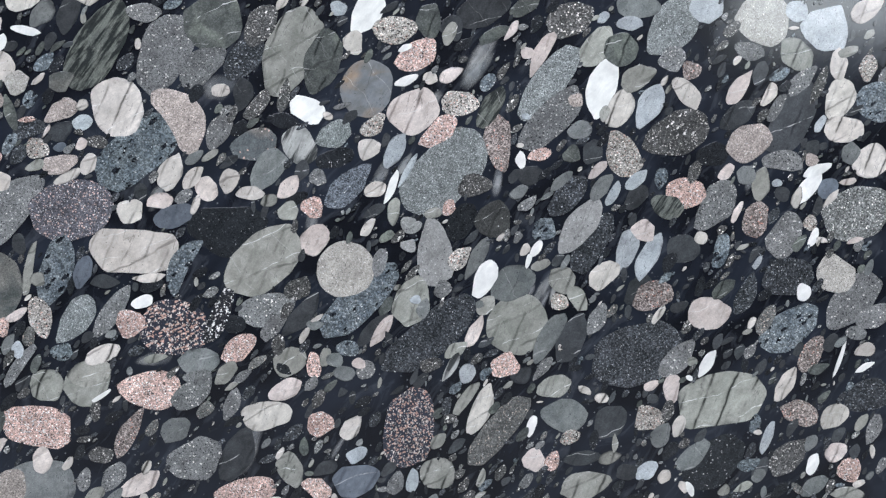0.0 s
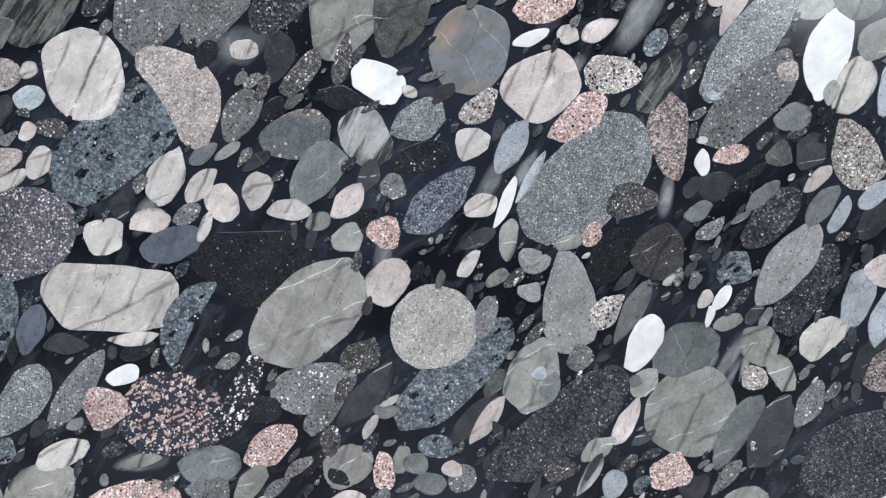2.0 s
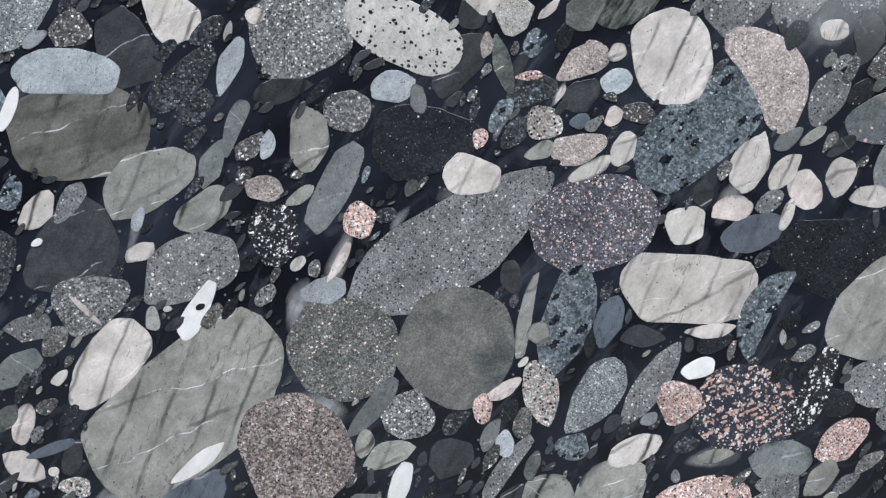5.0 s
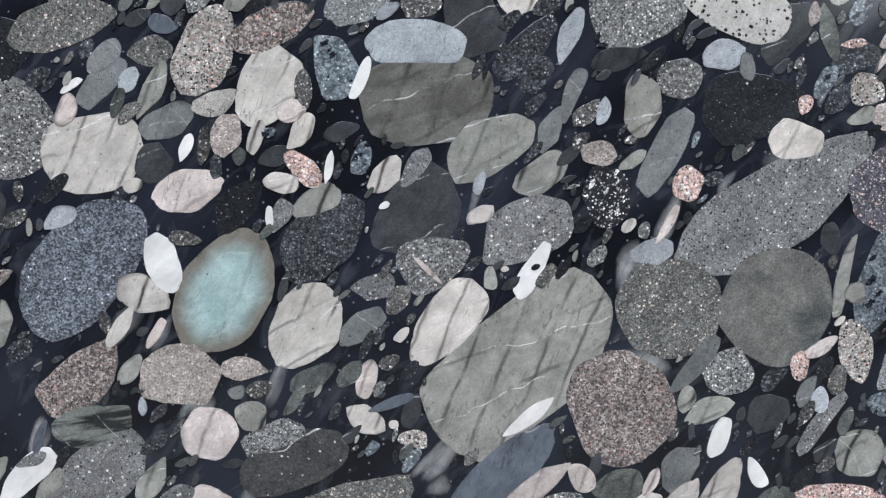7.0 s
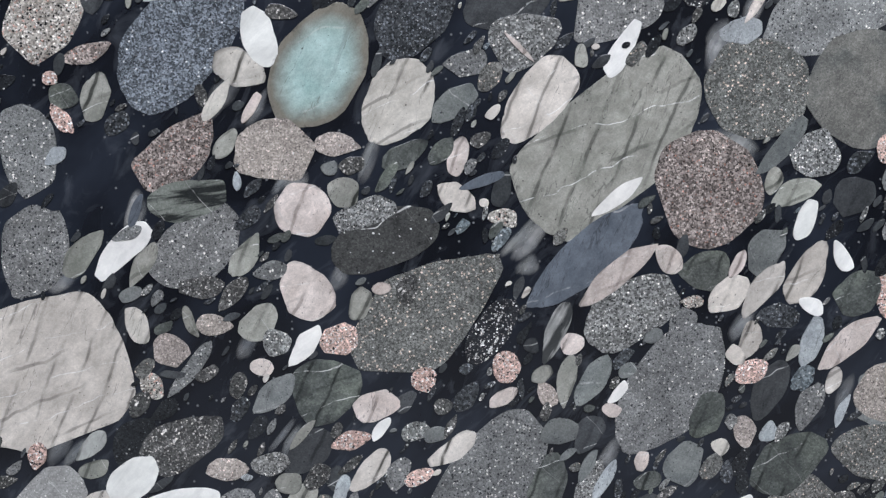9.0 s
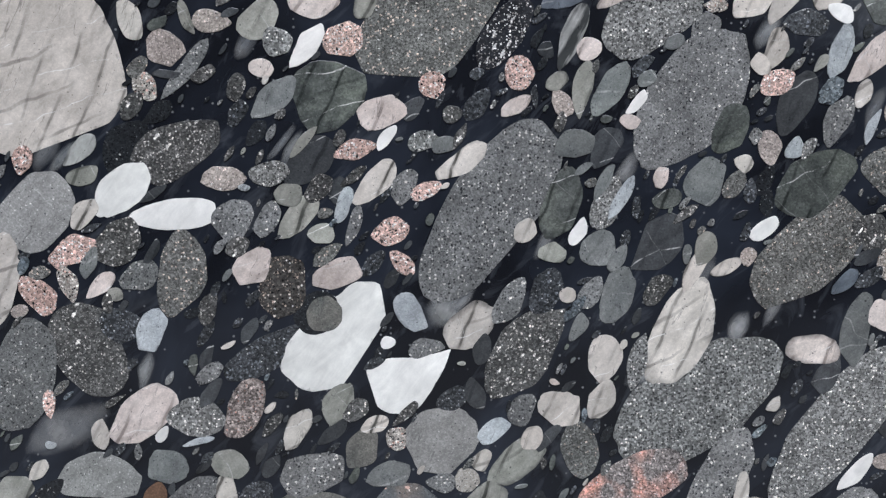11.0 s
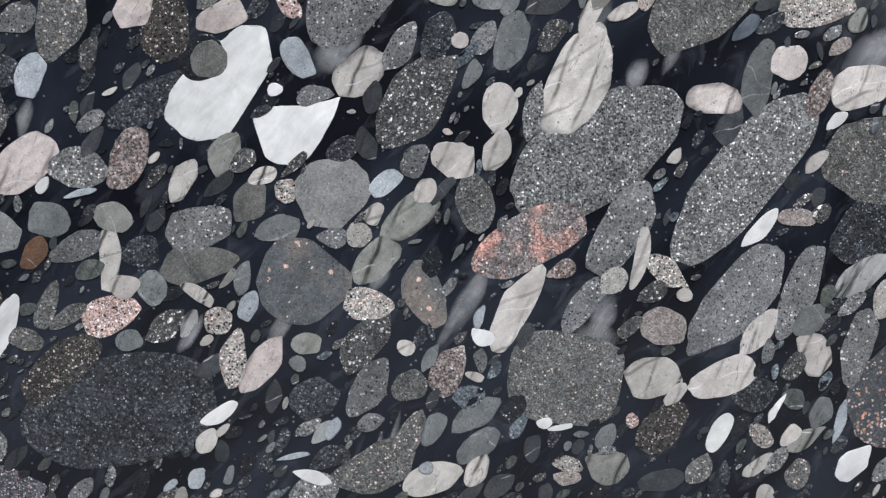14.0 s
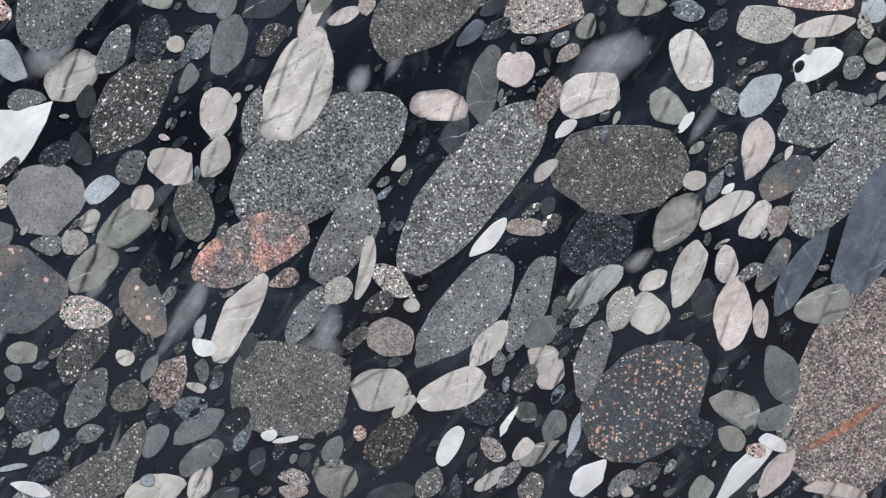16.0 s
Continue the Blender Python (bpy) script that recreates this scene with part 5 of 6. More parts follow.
pebble(-1.1189, .8590, .0327, .0295, 1, 'M')
pebble(-1.0985, .8383, .0466, .0205, 29, 'G')
pebble(-1.0702, .8616, .0319, .0243, -9, 'L')
pebble(-1.0732, .8276, .0533, .0160, 88, 'C', 3)
pebble(-1.0614, .8087, .0241, .0200, 1, 'C', 2.4)
pebble(-1.1307, .8333, .0280, .0185, 70, 'r')
pebble(-1.1212, .7936, .0428, .0151, 70, 'n')
pebble(-1.1388, .7666, .0276, .0219, 1, 'n')
pebble(-1.2007, .7960, .0883, .0750, 1, 'y', 2.1, cuts=((90, 0.98), (200, 0.98)))
pebble(-1.1672, .7644, .0830, .0222, 53, 'W', 2.1, 0, 0.09, cuts=((90, 0.99),))
pebble(-1.0723, .7867, .0504, .0281, 21, 'P', 2.2)
pebble(-1.0064, .8544, .0574, .0332, 16, 'G', 2.4)
pebble(-.9440, .8541, .0369, .0235, 21, 'M')
pebble(-1.0053, .8265, .0619, .0308, 6, 'm', 2.3)
pebble(-1.0492, .8347, .0333, .0251, 31, 'd')
pebble(-1.0412, .8081, .0282, .0242, 90, 'M')
pebble(-.9248, .8135, .0778, .0666, -9, 'q', 2, cuts=((50, 0.86), (310, 0.86), (160, 0.9)))
pebble(-1.0051, .8020, .0333, .0118, -30, 'C')
pebble(-1.0137, .7795, .0256, .0135, 61, 'X')
pebble(-1.0313, .7770, .0382, .0217, 41, 'S')
pebble(-.9908, .7820, .0253, .0215, 1, 'Y', 2.2)
pebble(-.9708, .8159, .0291, .0144, 71, 'M')
pebble(-.9675, .7936, .0265, .0172, 81, 'E')
pebble(-.9823, .8157, .0218, .0063, 51, 'L')
pebble(-.9789, .7529, .0498, .0218, 79, 'Y')
pebble(-.9566, .7473, .0568, .0229, 51, 'K', 2.3)
pebble(-1.0590, .7663, .0216, .0174, 11, 'M')
pebble(-.9212, .7641, .0282, .0184, -4, 'L')
pebble(-.9290, .7490, .0146, .0139, 1, 'M')
pebble(-1.1113, .7445, .0820, .0325, 41, 'y')
pebble(-1.0664, .7107, .1561, .0868, 13, 'd', 2.2, cuts=((100, 0.97),))
pebble(-1.2392, .7407, .0382, .0187, 41, 'C')
pebble(-1.2308, .7229, .0518, .0215, 36, 'G')
pebble(-1.2269, .6936, .0606, .0281, 26, 'C')
pebble(-1.1810, .6827, .0555, .0371, 1, 'T', 2.2)
pebble(-.9900, .7083, .0338, .0134, 29, 'W')
pebble(-.9996, .6867, .0232, .0169, 61, 'C')
pebble(-1.1060, .7849, .0335, .0148, 36, 'n')
pebble(-1.0885, .8207, .0242, .0171, 21, 'H')
pebble(-.7502, .8454, .0999, .0424, 31, 'p', 2.5)
pebble(-.7574, .7944, .0787, .0279, 62, 'C', 1.9)
pebble(-.6762, .8543, .0884, .0382, 57, 'G')
pebble(-.7053, .7951, .0571, .0206, 57, 'G')
pebble(-.7224, .8243, .0246, .0158, 26, 'N')
pebble(-.6813, .8159, .0257, .0205, 21, 'I')
pebble(-.6607, .8320, .0585, .0116, 77, 'C', 2, 0, 0.06)
pebble(-.6384, .8233, .0395, .0214, -33, 'Y')
pebble(-.6239, .8054, .0140, .0121, 1, 'C')
pebble(-.6386, .7801, .0401, .0308, 1, 'R', 2.2)
pebble(-.7176, .7379, .0924, .0728, -7, 'n', 3.6, cuts=((250, 0.97), (150, 0.97)))
pebble(-.8296, .8033, .0526, .0318, -59, 'q', 2.7)
pebble(-.8746, .7963, .0410, .0248, -4, 'Y', 2.6)
pebble(-.8691, .8296, .0472, .0265, 51, 'L', 2.2)
pebble(-.8807, .8508, .0217, .0209, 1, 'I', 2.4)
pebble(-.9020, .8482, .0244, .0172, 1, 'G')
pebble(-.8757, .7656, .0613, .0286, 51, 'S')
pebble(-.8726, .7301, .0544, .0278, 57, 'G', 1.9)
pebble(-.8100, .7459, .0452, .0270, 62, 'N')
pebble(-.7853, .7517, .0204, .0120, 87, 'G')
pebble(-.8442, .7614, .0165, .0139, 1, 'C')
pebble(-.8412, .7319, .0294, .0261, 1, 'n')
pebble(-.7894, .7393, .0177, .0074, -19, 'C')
pebble(-.7948, .7232, .0286, .0207, 11, 'U')
pebble(-.7837, .7713, .0205, .0156, -39, 'W')
pebble(-.7864, .7872, .0202, .0083, 72, 'E')
pebble(-.6481, .7387, .0472, .0342, 21, 'C', 2.4)
pebble(-.6291, .7251, .0249, .0115, 42, 'C')
pebble(-.5915, .7385, .0574, .0287, 26, 'C', 2.5)
pebble(-.5825, .8015, .1097, .0495, 52, 'G', 2.3)
pebble(-.5627, .7766, .0450, .0211, 52, 'C')
pebble(-.5650, .8584, .0408, .0142, 47, 'W')
pebble(-.7336, .7022, .0140, .0104, 1, 'W')
pebble(-.7197, .6987, .0223, .0052, 11, 'W')
pebble(-.6626, .7039, .0142, .0117, 93, 'P')
pebble(-.6393, .6972, .0528, .0327, 42, 'y')
pebble(-.5928, .6930, .0392, .0164, 63, 'W')
pebble(-.5580, .6924, .0243, .0176, -48, 'Y')
pebble(-.5497, .7097, .0186, .0063, 63, 'W')
pebble(-.8720, .7018, .0239, .0150, 21, 'G')
pebble(-.8221, .6977, .0317, .0177, 72, 'M')
pebble(-.9012, .6969, .0196, .0120, 71, 'E')
pebble(-.7879, .7083, .0469, .0216, 36, 'M')
pebble(-.7866, .6827, .0424, .0218, 31, 'M')
pebble(-.9171, .6581, .0316, .0115, -15, 'W')
pebble(-.8694, .6651, .0737, .0399, 21, 'n')
pebble(-.8273, .6654, .0133, .0110, 0, 'E')
pebble(-.8217, .6564, .0516, .0256, 21, 'C')
pebble(-.7867, .6634, .0312, .0188, 61, 'C')
pebble(-.7142, .6684, .0252, .0148, -5, 'Y')
pebble(-.6833, .6663, .0371, .0277, -20, 'L')
pebble(-.6388, .6552, .0381, .0186, 11, 'V')
pebble(-.6078, .6645, .0285, .0202, 61, 'n')
pebble(-.7428, .6817, .0257, .0134, 80, 'V')
pebble(-.7142, .6570, .0234, .0139, 0, 'R')
pebble(-.5246, 1.0324, .0653, .0302, 9, 'Y', 2.6)
pebble(-.5473, .9885, .0310, .0261, 1, 'K', 2.3)
pebble(-.5379, 1.0100, .0141, .0065, 11, 'G')
pebble(-.4939, 1.0205, .0235, .0146, 66, 'L')
pebble(-.4817, 1.0208, .0113, .0071, 82, 'V')
pebble(-.4518, 1.0394, .0382, .0234, 6, 'L')
pebble(-.4167, 1.0360, .0286, .0173, -8, 'U')
pebble(-.5072, 1.0010, .0211, .0123, 41, 'R')
pebble(-.5141, 1.0115, .0184, .0105, 41, 'G')
pebble(-.5215, .9643, .0385, .0196, 76, 'N')
pebble(-.4889, .9706, .0463, .0334, 11, 'C', 3)
pebble(-.5078, .9439, .0212, .0107, 41, 'W')
pebble(-.5800, .8980, .1695, .0565, 52, 'T', 2.15, cuts=((142, 0.95), (322, 0.95)))
pebble(-.4639, .9144, .1071, .0702, 1, 'n', 2.2, cuts=((150, 0.95), (45, 0.95)))
pebble(-.4770, .9402, .0132, .0054, 71, 'B')
pebble(-.4811, .8563, .0644, .0463, 46, 'd')
pebble(-.4109, .9977, .0477, .0302, -62, 'C', 2.7, cuts=((0, 0.86),))
pebble(-.4272, .9620, .0368, .0265, -38, 'L')
pebble(-.4144, .9506, .0194, .0077, 56, 'W')
pebble(-.3832, .9682, .0246, .0226, 62, 'T', 2.2)
pebble(-.3548, 1.0269, .0441, .0287, -3, 'I', 3.2)
pebble(-.3097, 1.0259, .0494, .0163, 13, 'C')
pebble(-.3182, 1.0462, .0653, .0174, 1, 'P')
pebble(-.2774, 1.0280, .0222, .0125, -67, 'Y')
pebble(-.2714, 1.0410, .0227, .0199, 93, 'E')
pebble(-.2674, 1.0088, .0219, .0183, 62, 'L')
pebble(-.3127, .9983, .0455, .0210, 26, 'W', 2.2)
pebble(-.3273, .9954, .0132, .0077, 62, 'D')
pebble(-.3569, .9735, .0432, .0253, 51, 'E')
pebble(-.3071, .9559, .0738, .0413, 21, 'T', 2.4)
pebble(-.3280, .9729, .0241, .0207, 31, 'G')
pebble(-.2846, .9955, .0202, .0164, 62, 'G')
pebble(-.2619, .9895, .0109, .0080, 1, 'K')
pebble(-.3581, .9309, .0487, .0274, 77, 'K', 2.3)
pebble(-.3339, .9099, .0547, .0255, 33, 'q', 1.9)
pebble(-.2849, .9170, .1313, .0498, 52, 'T', 2.2)
pebble(-.3806, .8836, .0502, .0187, 34, 'C', 2.2)
pebble(-.3570, .8747, .0393, .0189, 57, 'C')
pebble(-.3382, .8764, .0268, .0171, 67, 'R')
pebble(-.4194, .8728, .0527, .0311, 62, 'L')
pebble(-.4051, .9060, .0207, .0153, 21, 'C')
pebble(-.3791, .8999, .0134, .0068, 41, 'W')
pebble(-.3894, .9019, .0285, .0105, 62, 'G')
pebble(-.3860, .9282, .0372, .0191, 62, 'S')
pebble(-.5223, .9125, .0275, .0112, 41, 'C')
pebble(-.5352, .8673, .0332, .0143, 1, 'R', 2.4)
pebble(-.5168, .8711, .0187, .0144, 71, 'S')
pebble(-.2600, .8733, .1187, .0504, 64, 'B', 2.3)
pebble(-.3179, .8376, .0833, .0233, 60, 'B')
pebble(-.3406, .8408, .0486, .0167, 60, 'q')
pebble(-.4077, .8340, .0576, .0230, 67, 'C')
pebble(-.3780, .8411, .0298, .0193, 82, 'C', 2.4)
pebble(-.3939, .8124, .0355, .0216, 87, 'V')
pebble(-.3710, .8033, .0610, .0314, 82, 'K', 2.3)
pebble(-.3487, .7982, .0330, .0124, 93, 'K')
pebble(-.2994, .8096, .0458, .0296, 16, 'L', 2.2)
pebble(-.2658, .7426, .1858, .1102, 68, 'N', 2.5, cuts=((160, 0.95), (230, 0.95)))
pebble(-.2789, .7118, .0850, .0096, 33, 'a', 1.7)
pebble(-.4822, .8209, .0558, .0237, 36, 'X')
pebble(-.4603, .8052, .0379, .0220, 67, 'I', 2.3)
pebble(-.4370, .8024, .0347, .0328, 1, 'C', 2.3)
pebble(-.5213, .7857, .0352, .0229, 46, 'M')
pebble(-.5170, .7571, .0377, .0258, -74, 'C', 2.9)
pebble(-.4827, .7629, .0701, .0266, 72, 'G')
pebble(-.4380, .7310, .1194, .0829, 48, 'b', 1.85, cuts=((320, 0.95), (140, 0.97)))
pebble(-.5308, .8114, .0879, .0281, 71, 'G', 1.9)
pebble(-.3299, .7546, .0506, .0303, -68, 'M', 2.3)
pebble(-.3664, .7270, .0440, .0276, -19, 'L', 2.2)
pebble(-.3333, .7200, .0323, .0216, 16, 'M')
pebble(-.3681, .7023, .0255, .0202, -29, 'L')
pebble(-.3222, .7077, .0147, .0114, 62, 'L')
pebble(-.3587, .6739, .0713, .0172, 50, 'W')
pebble(-.3333, .6985, .0256, .0120, -24, 'W')
pebble(-.3467, .6928, .0196, .0126, 0, 'P')
pebble(-.3312, .6732, .0480, .0191, 57, 'K')
pebble(-.2809, .6605, .0541, .0122, -10, 'K')
pebble(-.5463, .7149, .0293, .0051, 61, 'W')
pebble(-.5330, .7218, .0201, .0175, 1, 'H')
pebble(-.5104, .7107, .0293, .0203, 62, 'M')
pebble(-.5210, .6901, .0383, .0154, 31, 'L')
pebble(-.5345, .6923, .0228, .0121, 41, 'C')
pebble(-.4940, .7040, .0387, .0092, 74, 'E')
pebble(-.5666, .7283, .0408, .0322, 1, 'd')
pebble(-.4813, .6699, .0386, .0216, 52, 'W')
pebble(-.4549, .6655, .0294, .0156, 47, 'G')
pebble(-.4370, .6725, .0294, .0189, 21, 'S')
pebble(-.4502, .6586, .0111, .0094, 0, 'C')
pebble(-.3974, .7071, .0296, .0270, 0, 'd')
pebble(-.5271, .6618, .0268, .0214, 62, 'n')
pebble(-1.2466, .6541, .0530, .0451, 79, 'C', 2.4)
pebble(-1.1753, .6344, .1098, .0687, -14, 'Q', 2.4)
pebble(-1.0286, .6513, .0150, .0065, 36, 'E')
pebble(-1.0081, .6561, .0206, .0129, 75, 'E')
pebble(-.9877, .6784, .0214, .0129, 85, 'V')
pebble(-.9174, .6451, .0417, .0279, 21, 'T')
pebble(-.9850, .9660, .1057, .0510, 52, 'W', 2.9, -0.15, cuts=((10, 0.86), (280, 0.92), (90, 0.92)))
pebble(-.9290, .9330, .0765, .0419, 28, 'W', 1.8, -0.62, 0.1, cuts=((198, 0.8),))
pebble(-.7937, .8020, .0593, .0157, 60, 'w')
pebble(-.8088, .7823, .0550, .0102, 64, 'w')
pebble(-1.2026, .8889, .0578, .0305, 31, 'w')
pebble(-.6952, .7702, .0418, .0279, 1, 'w')
pebble(-.6659, .9764, .0311, .0211, 62, 'w')
pebble(-.8232, 1.0440, .0394, .0107, 61, 'w')
pebble(-.8875, .9952, .0310, .0132, 41, 'w')
pebble(-.4724, 1.0018, .0754, .0350, 16, 'w')
pebble(-.8562, .6831, .0778, .0079, 72, 'w')
pebble(-.8694, .6696, .0642, .0062, 72, 'w')
pebble(-.4003, .9518, .0530, .0127, 56, 'w')
pebble(-.6389, .9915, .0392, .0113, 61, 'w')
pebble(-.4474, .8436, .0360, .0182, 31, 'w')
pebble(-1.1420, 1.2937, .0370, .0099, 67, 'w')
pebble(-1.1964, 1.1027, .0383, .0102, 50, 'w')
pebble(-.9600, 1.3444, .0504, .0073, 68, 'w')
pebble(-.8370, 1.2797, .0511, .0122, 46, 'w')
pebble(-1.0275, 1.3237, .0323, .0109, 60, 'w')
pebble(-.8298, 1.2568, .0280, .0188, 41, 'w')
pebble(-1.0293, 1.1167, .0478, .0075, 52, 'w')
pebble(-.8014, 1.4919, .0476, .0092, 74, 'w')
pebble(-.6806, 1.4323, .0485, .0260, 70, 'w')
pebble(-.5293, 1.5740, .0345, .0087, 70, 'w')
pebble(-.4845, 1.5956, .0302, .0061, 58, 'w')
pebble(-.3584, 1.3129, .0506, .0187, 10, 'w')
pebble(.0431, 1.6740, .0791, .0216, 51, 'w')
pebble(.0701, 1.5371, .0567, .0135, 81, 'w')
pebble(.1212, 1.3890, .0580, .0099, 66, 'w')
pebble(.1123, 1.3962, .0289, .0099, 61, 'w')
pebble(-.0473, 1.5541, .0421, .0142, 61, 'w')
pebble(.0452, 1.5875, .0281, .0115, 76, 'w')
pebble(.1412, 1.3962, .0387, .0090, 72, 'w')
pebble(.0480, 1.6940, .0964, .0220, 55, 'w')
pebble(.1283, 1.3814, .0564, .0084, 65, 'w')
pebble(-.2420, 1.1990, .0950, .0280, 66, 'w')
pebble(.3950, 1.5370, .0437, .0112, 59, 'w')
pebble(-.0155, 1.6289, .0585, .0176, 51, 'w')
pebble(-.1300, 1.2010, .0477, .0083, 60, 'w')
pebble(.3760, 1.6190, .0556, .0286, 35, 'V')
pebble(.4460, 1.6120, .1109, .0479, 63, 'V', 2.2)
pebble(.4050, 1.6730, .0343, .0199, 69, 'V')
pebble(.4270, 1.6300, .0459, .0141, 61, 'G')
pebble(.4300, 1.6720, .0308, .0159, 30, 'U')
pebble(.5240, 1.5720, .0324, .0237, 58, 'M')
pebble(.4740, 1.5640, .0184, .0174, -0, 'R')
pebble(.4830, 1.6080, .0266, .0112, 63, 'E')
pebble(.5210, 1.5360, .0228, .0100, 10, 'K')
pebble(.3620, 1.5470, .0335, .0141, 49, 'K')
pebble(.3770, 1.4970, .0333, .0091, 64, 'K')
pebble(.3300, 1.4640, .0183, .0171, -0, 'C')
pebble(.4450, 1.4140, .0680, .0541, 20, 'd')
pebble(.4160, 1.3590, .0438, .0205, 63, 'n')
pebble(.4040, 1.4320, .0229, .0076, 58, 'E')
pebble(.4000, 1.4430, .0258, .0097, 59, 'V')
pebble(.4590, 1.4570, .0259, .0138, 58, 'H')
pebble(.4730, 1.4830, .0217, .0180, 58, 'Y')
pebble(.4890, 1.4610, .0181, .0079, -10, 'C')
pebble(.3900, 1.3920, .0596, .0248, 68, 'd')
pebble(.3600, 1.3980, .0370, .0193, 39, 'H')
pebble(.5570, 1.3610, .0512, .0298, 34, 'G')
pebble(.5310, 1.4600, .0242, .0077, 20, 'K')
pebble(.4550, 1.5140, .0334, .0139, 68, 'C')
pebble(.4990, 1.5140, .0306, .0097, 49, 'C')
pebble(.5510, 1.2580, .0617, .0440, 29, 'd')
pebble(.4770, 1.1980, .0245, .0163, 77, 'M')
pebble(.3960, 1.1720, .0318, .0186, 20, 'U')
pebble(.4090, 1.1570, .0221, .0172, 39, 'M')
pebble(.3890, 1.1420, .0276, .0119, 20, 'L')
pebble(.4600, 1.1390, .0197, .0117, -51, 'n')
pebble(.5270, 1.1310, .0475, .0186, 0, 'L')
pebble(.3490, 1.1740, .0914, .0612, 39, 'D')
pebble(.5730, 1.1690, .0290, .0119, 57, 'G')
pebble(.5420, 1.1450, .0207, .0085, 19, 'C')
pebble(.4070, 1.2130, .0124, .0088, 0, 'C')
pebble(.0090, 1.7180, .0328, .0162, 61, 'L')
pebble(.0870, 1.7230, .0313, .0110, 55, 'K')
pebble(.1080, 1.6950, .0181, .0157, -0, 'K')
pebble(-.0160, 1.7350, .0451, .0339, 71, 'H')
pebble(.0650, 1.7170, .0441, .0164, 30, 'H')
pebble(.1109, 1.5422, .0331, .0245, 30, 'V')
pebble(.1820, 1.2690, .0192, .0118, -35, 'C')
pebble(.1640, 1.2090, .0291, .0203, 20, 'Y')
pebble(.1790, 1.1820, .0497, .0188, 10, 'V')
pebble(.3110, 1.1430, .0186, .0124, -50, 'C')
pebble(.2700, 1.2580, .0166, .0137, 0, 'V')
pebble(-.9139, .7218, .0413, .0334, 41, 'd')
pebble(-.9092, .6939, .0253, .0141, 46, 'X')
pebble(-.9039, .6729, .0350, .0197, 31, 'd')
pebble(-.8419, .6877, .0549, .0203, 70, 'n')
pebble(-.9319, .6745, .0309, .0045, 13, 'E')
pebble(-.7033, .6933, .0144, .0064, 6, 'M')
pebble(-.6835, .6912, .0238, .0154, 61, 'M')
pebble(-.6834, .6799, .0171, .0069, 11, 'T')
pebble(-.7055, .6833, .0165, .0108, 61, 'V')
pebble(-.7143, .6833, .0092, .0068, 61, 'M')
pebble(-1.0020, .9840, .0383, .0319, 40, 'D', 2.1, cuts=((0, 0.98),))
pebble(-1.0770, 1.3870, .0501, .0200, 55, 'w')
pebble(-1.0470, 1.3810, .0383, .0137, 62, 'w')
pebble(-.9580, 1.3420, .0474, .0137, 72, 'w')
pebble(-1.0190, 1.3200, .0437, .0200, 62, 'w')
pebble(-1.0220, 1.1110, .0410, .0118, 62, 'w')
pebble(-.8290, 1.2780, .0501, .0200, 48, 'w')
pebble(-1.2000, 1.2450, .0437, .0155, 40, 'w')
pebble(-.9830, 1.2460, .0292, .0155, 62, 'w')
pebble(-1.1460, 1.3000, .0383, .0118, 72, 'w')
pebble(-.5660, 1.1520, .0437, .0137, 66, 'w')
pebble(-.7600, 1.1010, .0364, .0155, 60, 'w')
pebble(-1.0560, 1.1910, .0319, .0155, 62, 'w')
pebble(-.6540, 1.2090, .0364, .0182, 60, 'w')
pebble(-1.2080, 1.1080, .0410, .0182, 62, 'w')
pebble(-.7970, .7980, .0683, .0200, 60, 'w')
pebble(-1.1970, .8900, .0774, .0383, 32, 'w')
pebble(-.6900, .7870, .0501, .0228, 70, 'w')
pebble(-.7020, 1.0180, .0547, .0228, 70, 'w')
pebble(-1.1360, .9360, .0410, .0146, 75, 'w')
pebble(-.9020, .9890, .0364, .0292, 60, 'w')
pebble(-.9430, .7760, .0364, .0182, 55, 'w')
pebble(-1.0120, .7700, .0410, .0118, 60, 'w')
pebble(-.8660, .8160, .0319, .0155, 62, 'w')
pebble(-.7360, .9440, .0547, .0200, 40, 'w')
pebble(.1310, 1.4030, .0501, .0128, 62, 'w')
pebble(-.2750, 1.6500, .0501, .0364, 20, 'w')
pebble(-.1620, 1.4870, .0410, .0200, 80, 'w')
pebble(-.0780, 1.5400, .0547, .0182, 64, 'w')
pebble(-.6510, 1.4690, .0592, .0164, 68, 'w')
pebble(-.5530, 1.5210, .0547, .0228, 8, 'w')
pebble(-.6050, 1.5000, .0319, .0091, 52, 'w')
pebble(-.6650, 1.3570, .0501, .0228, -20, 'w')
pebble(-.3510, 1.5160, .0501, .0182, 60, 'w')
pebble(-.9220, 1.4560, .0866, .0510, 50, 'd', 1.9, cuts=((140, 0.95),))
pebble(-.4710, .9970, .0774, .0410, 30, 'w')
# patches of bare black ground mass
bare(-1.1835, 1.3225, .0588, .0773, 0)
bare(-1.2317, 1.0650, .0046, .0048, -0)
bare(-1.1759, 1.3237, .0670, .0645, -0)
bare(-.6865, .9869, .0410, .0887, -28)
bare(-.6125, .9820, .0588, .0317, 21)
bare(-1.2048, .8889, .0669, .0390, 41)
bare(-.4568, .9915, .0804, .0743, 1)
bare(-.6171, .9750, .0528, .0348, 31)
bare(-.7235, .7955, .0399, .0539, 1)
bare(-.6620, .7430, .0224, .0547, 1)
bare(-.8299, 1.0080, .0252, .0694, -39)
bare(-.3550, .7779, .0277, .0276, 1)
bare(-.8605, 1.0090, .0281, .1018, -44)
bare(-1.1212, .9560, .0364, .0469, 0)
bare(-.2799, 1.4510, .0553, .0562, 0)
